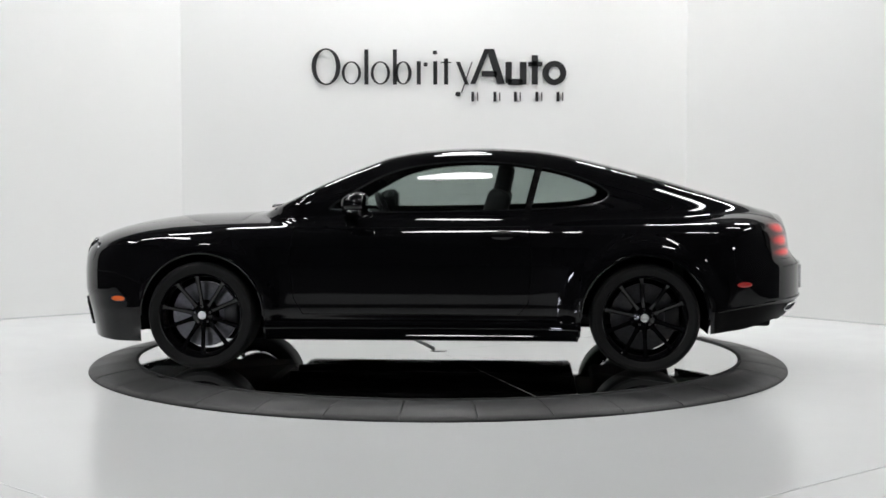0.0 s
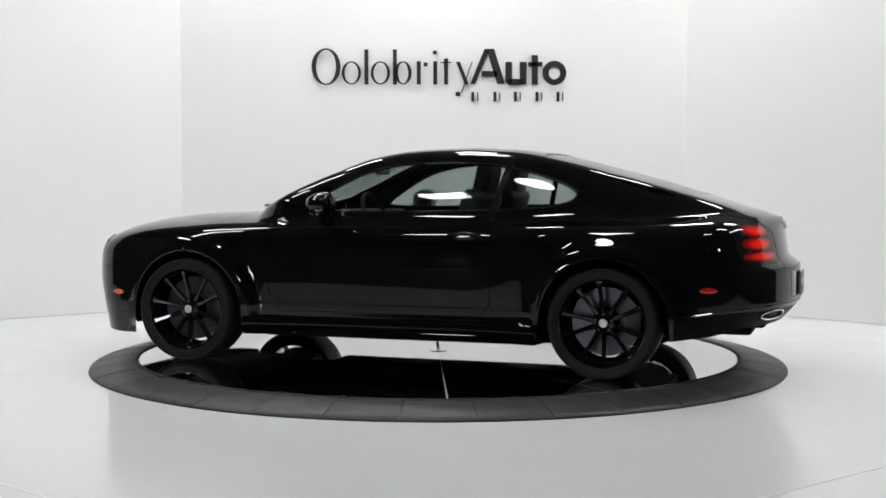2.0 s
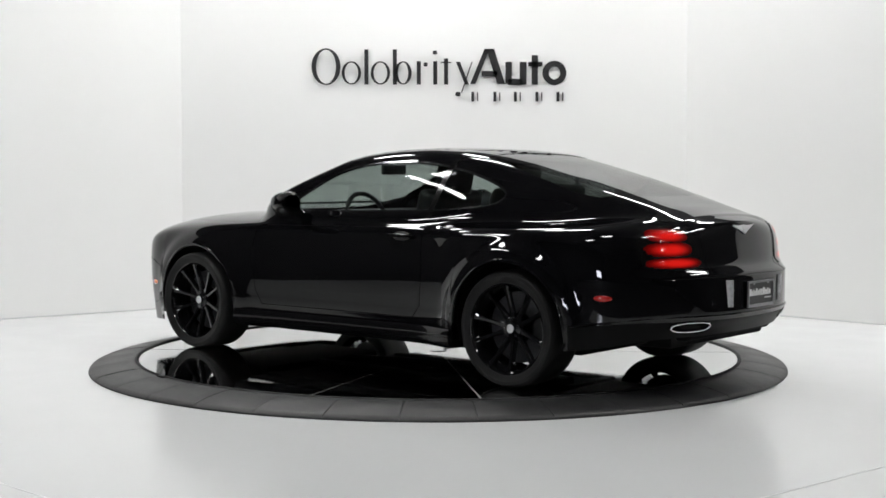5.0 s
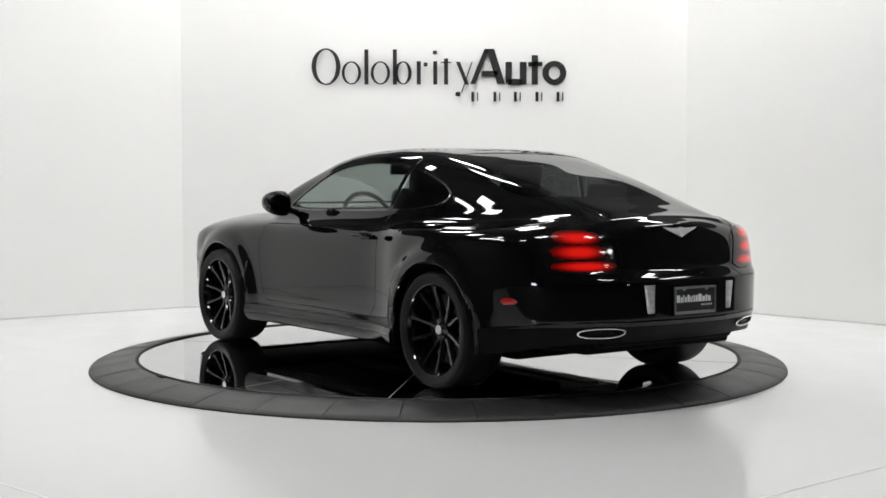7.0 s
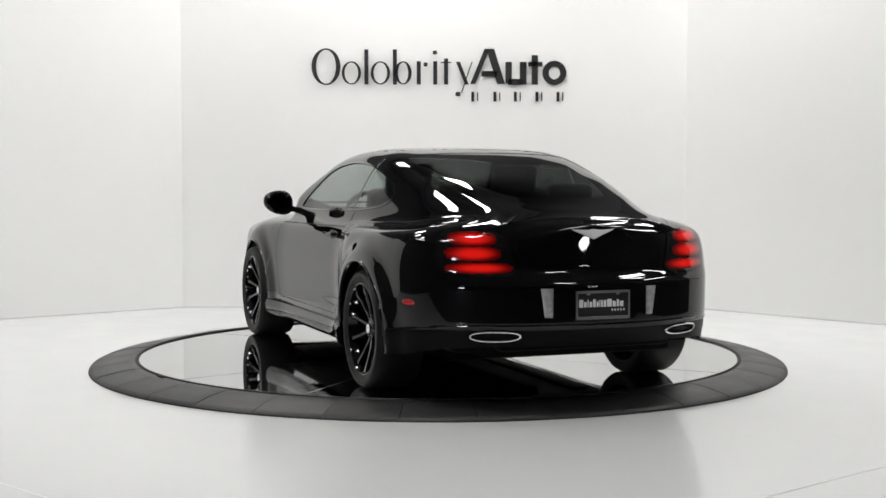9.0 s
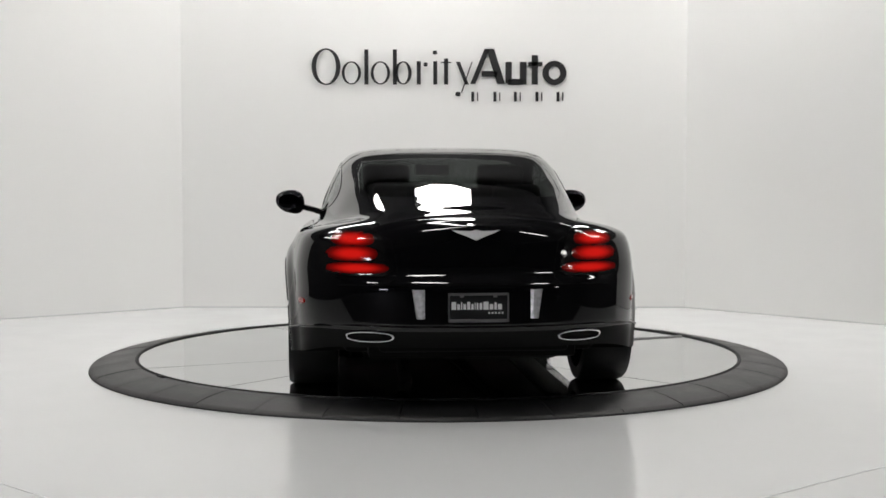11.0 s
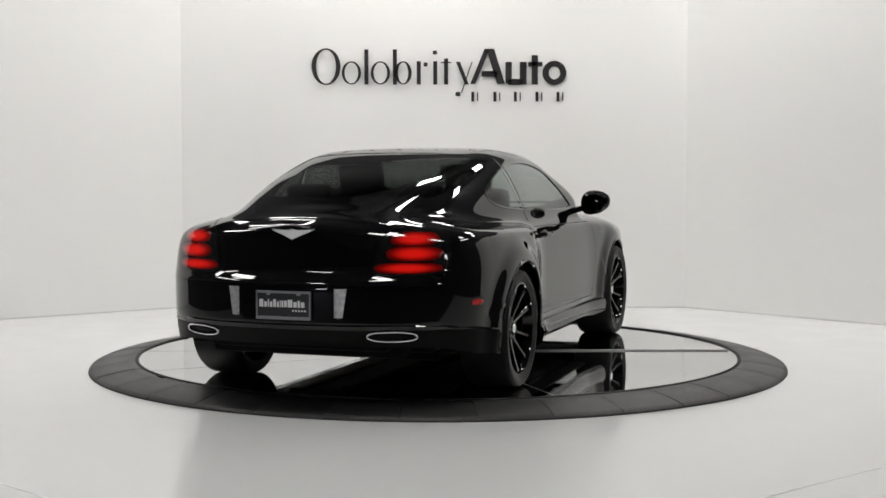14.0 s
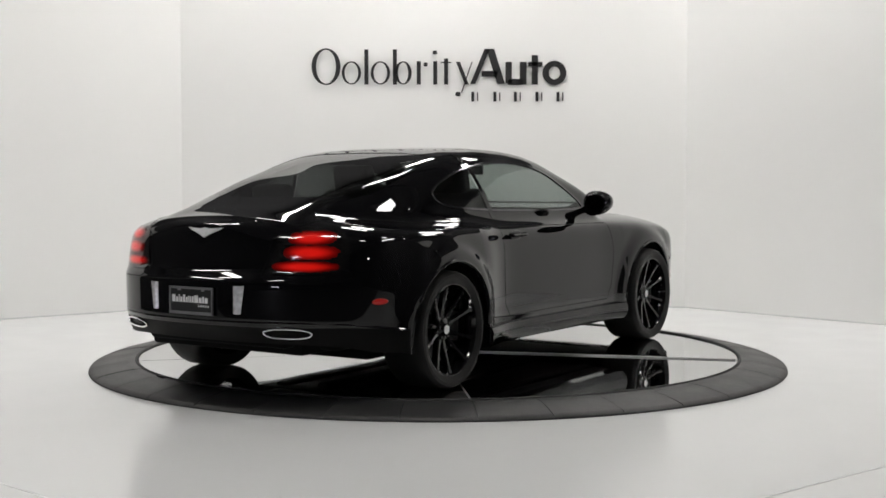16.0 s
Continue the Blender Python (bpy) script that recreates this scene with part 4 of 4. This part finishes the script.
for sgn in (1, -1):
    for y, z, r in ((0.50, 0.735, 0.095), (0.70, 0.745, 0.070)):
        hit, nrm, _, _ = body_tree.ray_cast(Vector((3.2, sgn * y, z)), Vector((-1, 0, 0)))
        nrm = (nrm + Vector((0.25, 0, 0))).normalized()
        hit = hit - nrm * 0.030
        rot = nrm.to_track_quat("Y", "Z").to_matrix().to_4x4()
        hl = part("headlight", lathe([(r, -0.05), (r, 0.012), (r * 0.93, 0.018), (r * 0.86, 0.008)], 32), M_DCHROME, car, "round chrome-ringed headlight",
                  m=Matrix.Translation(hit) @ rot)
        part("reflector", lathe([(r * 0.86, 0.006), (r * 0.5, -0.02), (0.0, -0.03)], 32), M_DCHROME, hl)
        part("lens", lathe([(0.0, 0.022), (r * 0.5, 0.019), (r * 0.88, 0.009)], 32), M_LENS, hl, "clear lens")

# cabin: tub, dash, wheel and seats seen through the glass
part("cabin_tub", join(box(-1.60, 0.85, -0.74, 0.74, 0.30, 0.34), box(-1.64, -1.58, -0.62, 0.62, 0.30, 0.98), box(0.80, 0.86, -0.74, 0.74, 0.30, 0.95),
                       box(-1.0, 0.8, 0.735, 0.76, 0.34, 0.94), box(-1.0, 0.8, -0.76, -0.735, 0.34, 0.94)), M_LEATHER, car, "black leather cabin lining")
part("dashboard", box(0.42, 0.84, -0.72, 0.72, 0.72, 0.985, 0.05, 3), M_LEATHER, car, "black leather dashboard")
part("rear_shelf", box(-1.95, -1.38, -0.58, 0.58, 0.93, 0.985, 0.02), M_LEATHER, car, "black leather rear shelf")


def cushion(cx, cy, cz, sx, sy, sz, ry=0.0):
    bm = box(-sx / 2, sx / 2, -sy / 2, sy / 2, -sz / 2, sz / 2, min(sx, sy, sz) * 0.35, 4)
    bmesh.ops.transform(bm, matrix=pose(cx, cy, cz, 0, ry, 0), verts=bm.verts)
    return bm


for y in (0.37, -0.37):
    st = part("front_seat", cushion(-0.05, y, 0.52, 0.55, 0.50, 0.16), M_LEATHER, car, "black leather front seat")
    part("backrest", cushion(-0.40, y, 0.84, 0.15, 0.52, 0.62, -16), M_LEATHER, st)
    part("headrest", cushion(-0.50, y, 1.20, 0.10, 0.30, 0.20, -12), M_LEATHER, st)
    rs = part("rear_seat", cushion(-0.95, y * 0.95, 0.52, 0.50, 0.50, 0.16), M_LEATHER, car, "black leather rear seat")
    part("backrest", cushion(-1.28, y * 0.95, 0.82, 0.14, 0.50, 0.52, -22), M_LEATHER, rs)
    part("headrest", cushion(-1.36, y * 0.95, 1.10, 0.09, 0.28, 0.15, -15), M_LEATHER, rs)
sw = part("steering_wheel", tube([(0.0, 0.19 * math.cos(2 * math.pi * k / 32), 0.19 * math.sin(2 * math.pi * k / 32)) for k in range(32)], 0.016, 8, True),
          M_LEATHER, car, "black leather steering wheel", m=pose(0.26, 0.37, 0.93, 0, 22, 0))
part("wheel_boss", join(ellipsoid((0.02, 0, 0), (0.04, 0.07, 0.07)), box(0.0, 0.02, -0.18, 0.18, -0.02, 0.02), box(0.0, 0.02, -0.02, 0.02, -0.18, 0.0)), M_LEATHER, sw)
part("inner_mirror", cushion(0.36, 0.0, 1.27, 0.03, 0.24, 0.07), M_SATIN, car, "black rear-view mirror")

# wipers parked on the cowl
for y0, y1 in ((0.55, -0.02), (-0.02, -0.55)):
    pts = [on_surface(body_tree, (1.02 - 0.10 * abs(y0 + (y1 - y0) * k / 8) ** 2, y0 + (y1 - y0) * k / 8, 1.03), 0.018) for k in range(9)]
    part("wiper", tube(pts, 0.008, 6), M_SATIN, car, "black wiper blade")

# ---- dealer sign on the back wall, drawn as plain bars ----
sign = new("wall_sign")
WALL_D = 3.605 + 9.065
SX = WALL_D / 2338.9


def sx(u):
    return (u - 776) * SX


def sz(v):
    return 1.223 + WALL_D * math.tan(math.atan((441 - v) / 2338.9) - radians(3.143))


tagged(sign, "black dealer lettering on the white back wall", "wall sign")
sign.location = (0, 3.606, 0)


def bar(u0, u1, v0, v1, lean=0.0, round_=0.0):
    ol = [(sx(u0) + lean, sz(v1)), (sx(u1) + lean, sz(v1)), (sx(u1), sz(v0)), (sx(u0), sz(v0))]
    if round_:
        ol = rounded(ol, round_, 5)
    bm = prism(ol, 0.002, 0.012)
    bmesh.ops.transform(bm, matrix=pose(0, 0, 0, 90), verts=bm.verts)
    return bm


def letter(*bars):
    part("sign_bar", join(*bars), M_SIGN, sign, smooth=False)


def ring_shape(u0, u1, v0, v1, thick_u, thin_v):
    """An oval ring with heavier flanks."""
    bm = bmesh.new()
    cx, cz, rx, rz = (sx(u0) + sx(u1)) / 2, (sz(v0) + sz(v1)) / 2, abs(sx(u1) - sx(u0)) / 2, abs(sz(v0) - sz(v1)) / 2
    loops = []
    for k in range(36):
        a = TAU * k / 36
        loops.append([bm.verts.new((cx + r0 * math.cos(a), y, cz + r1 * math.sin(a))) for r0, r1, y in
                      ((rx, rz, -0.002), (rx, rz, -0.012), (rx - thick_u * SX, rz - thin_v * SX, -0.012), (rx - thick_u * SX, rz - thin_v * SX, -0.002))])
    for k in range(36):
        p, q = loops[k], loops[(k + 1) % 36]
        for i in range(4):
            bm.faces.new((p[i], p[(i + 1) % 4], q[(i + 1) % 4], q[i]))
    return bm


letter(ring_shape(553, 604, 86, 151, 8, 2.5))
letter(ring_shape(606, 640, 109, 150, 5, 2))
letter(bar(646, 653, 88, 150))
letter(ring_shape(657, 691, 109, 150, 5, 2))
letter(bar(696, 703, 88, 150), ring_shape(699, 729, 109, 150, 6, 2))
letter(bar(738, 745, 109, 150), bar(750, 757, 111, 118, 0, 0.4))
letter(bar(767, 774, 109, 150), bar(766, 774, 90, 97, 0, 0.4))
letter(bar(786, 793, 104, 150), bar(780, 799, 110, 112))
letter(bar(807, 814, 110, 150, 0.085), bar(834, 836, 110, 165, -0.10), bar(806, 815, 163, 171, 0, 0.4))
letter(bar(857, 866, 87, 149, -0.135), bar(860, 874, 87, 149, 0.105), bar(852, 880, 126, 136))
letter(bar(894, 905, 110, 148), bar(919, 931, 110, 150), bar(898, 924, 140, 151, 0, 0.2))
letter(bar(940, 951, 98, 150), bar(934, 959, 110, 118))
letter(ring_shape(959, 1001, 108, 151, 11, 10))
for u in (834, 873, 909, 947, 984):
    letter(bar(u, u + 5, 163, 180), bar(u + 10, u + 12, 164, 179))


# ---- what moves: the disc and the car on it ----
def motions():
    walk(disc, [(t, pose(0, 0, DISC_Z, 0, 0, a)) for t, a in TURN])
    walk(car, [(t, pose(0, 0, 0.0, 0, 0, a) @ pose(CAR_OFFSET[0], CAR_OFFSET[1], 0)) for t, a in TURN])


motions()
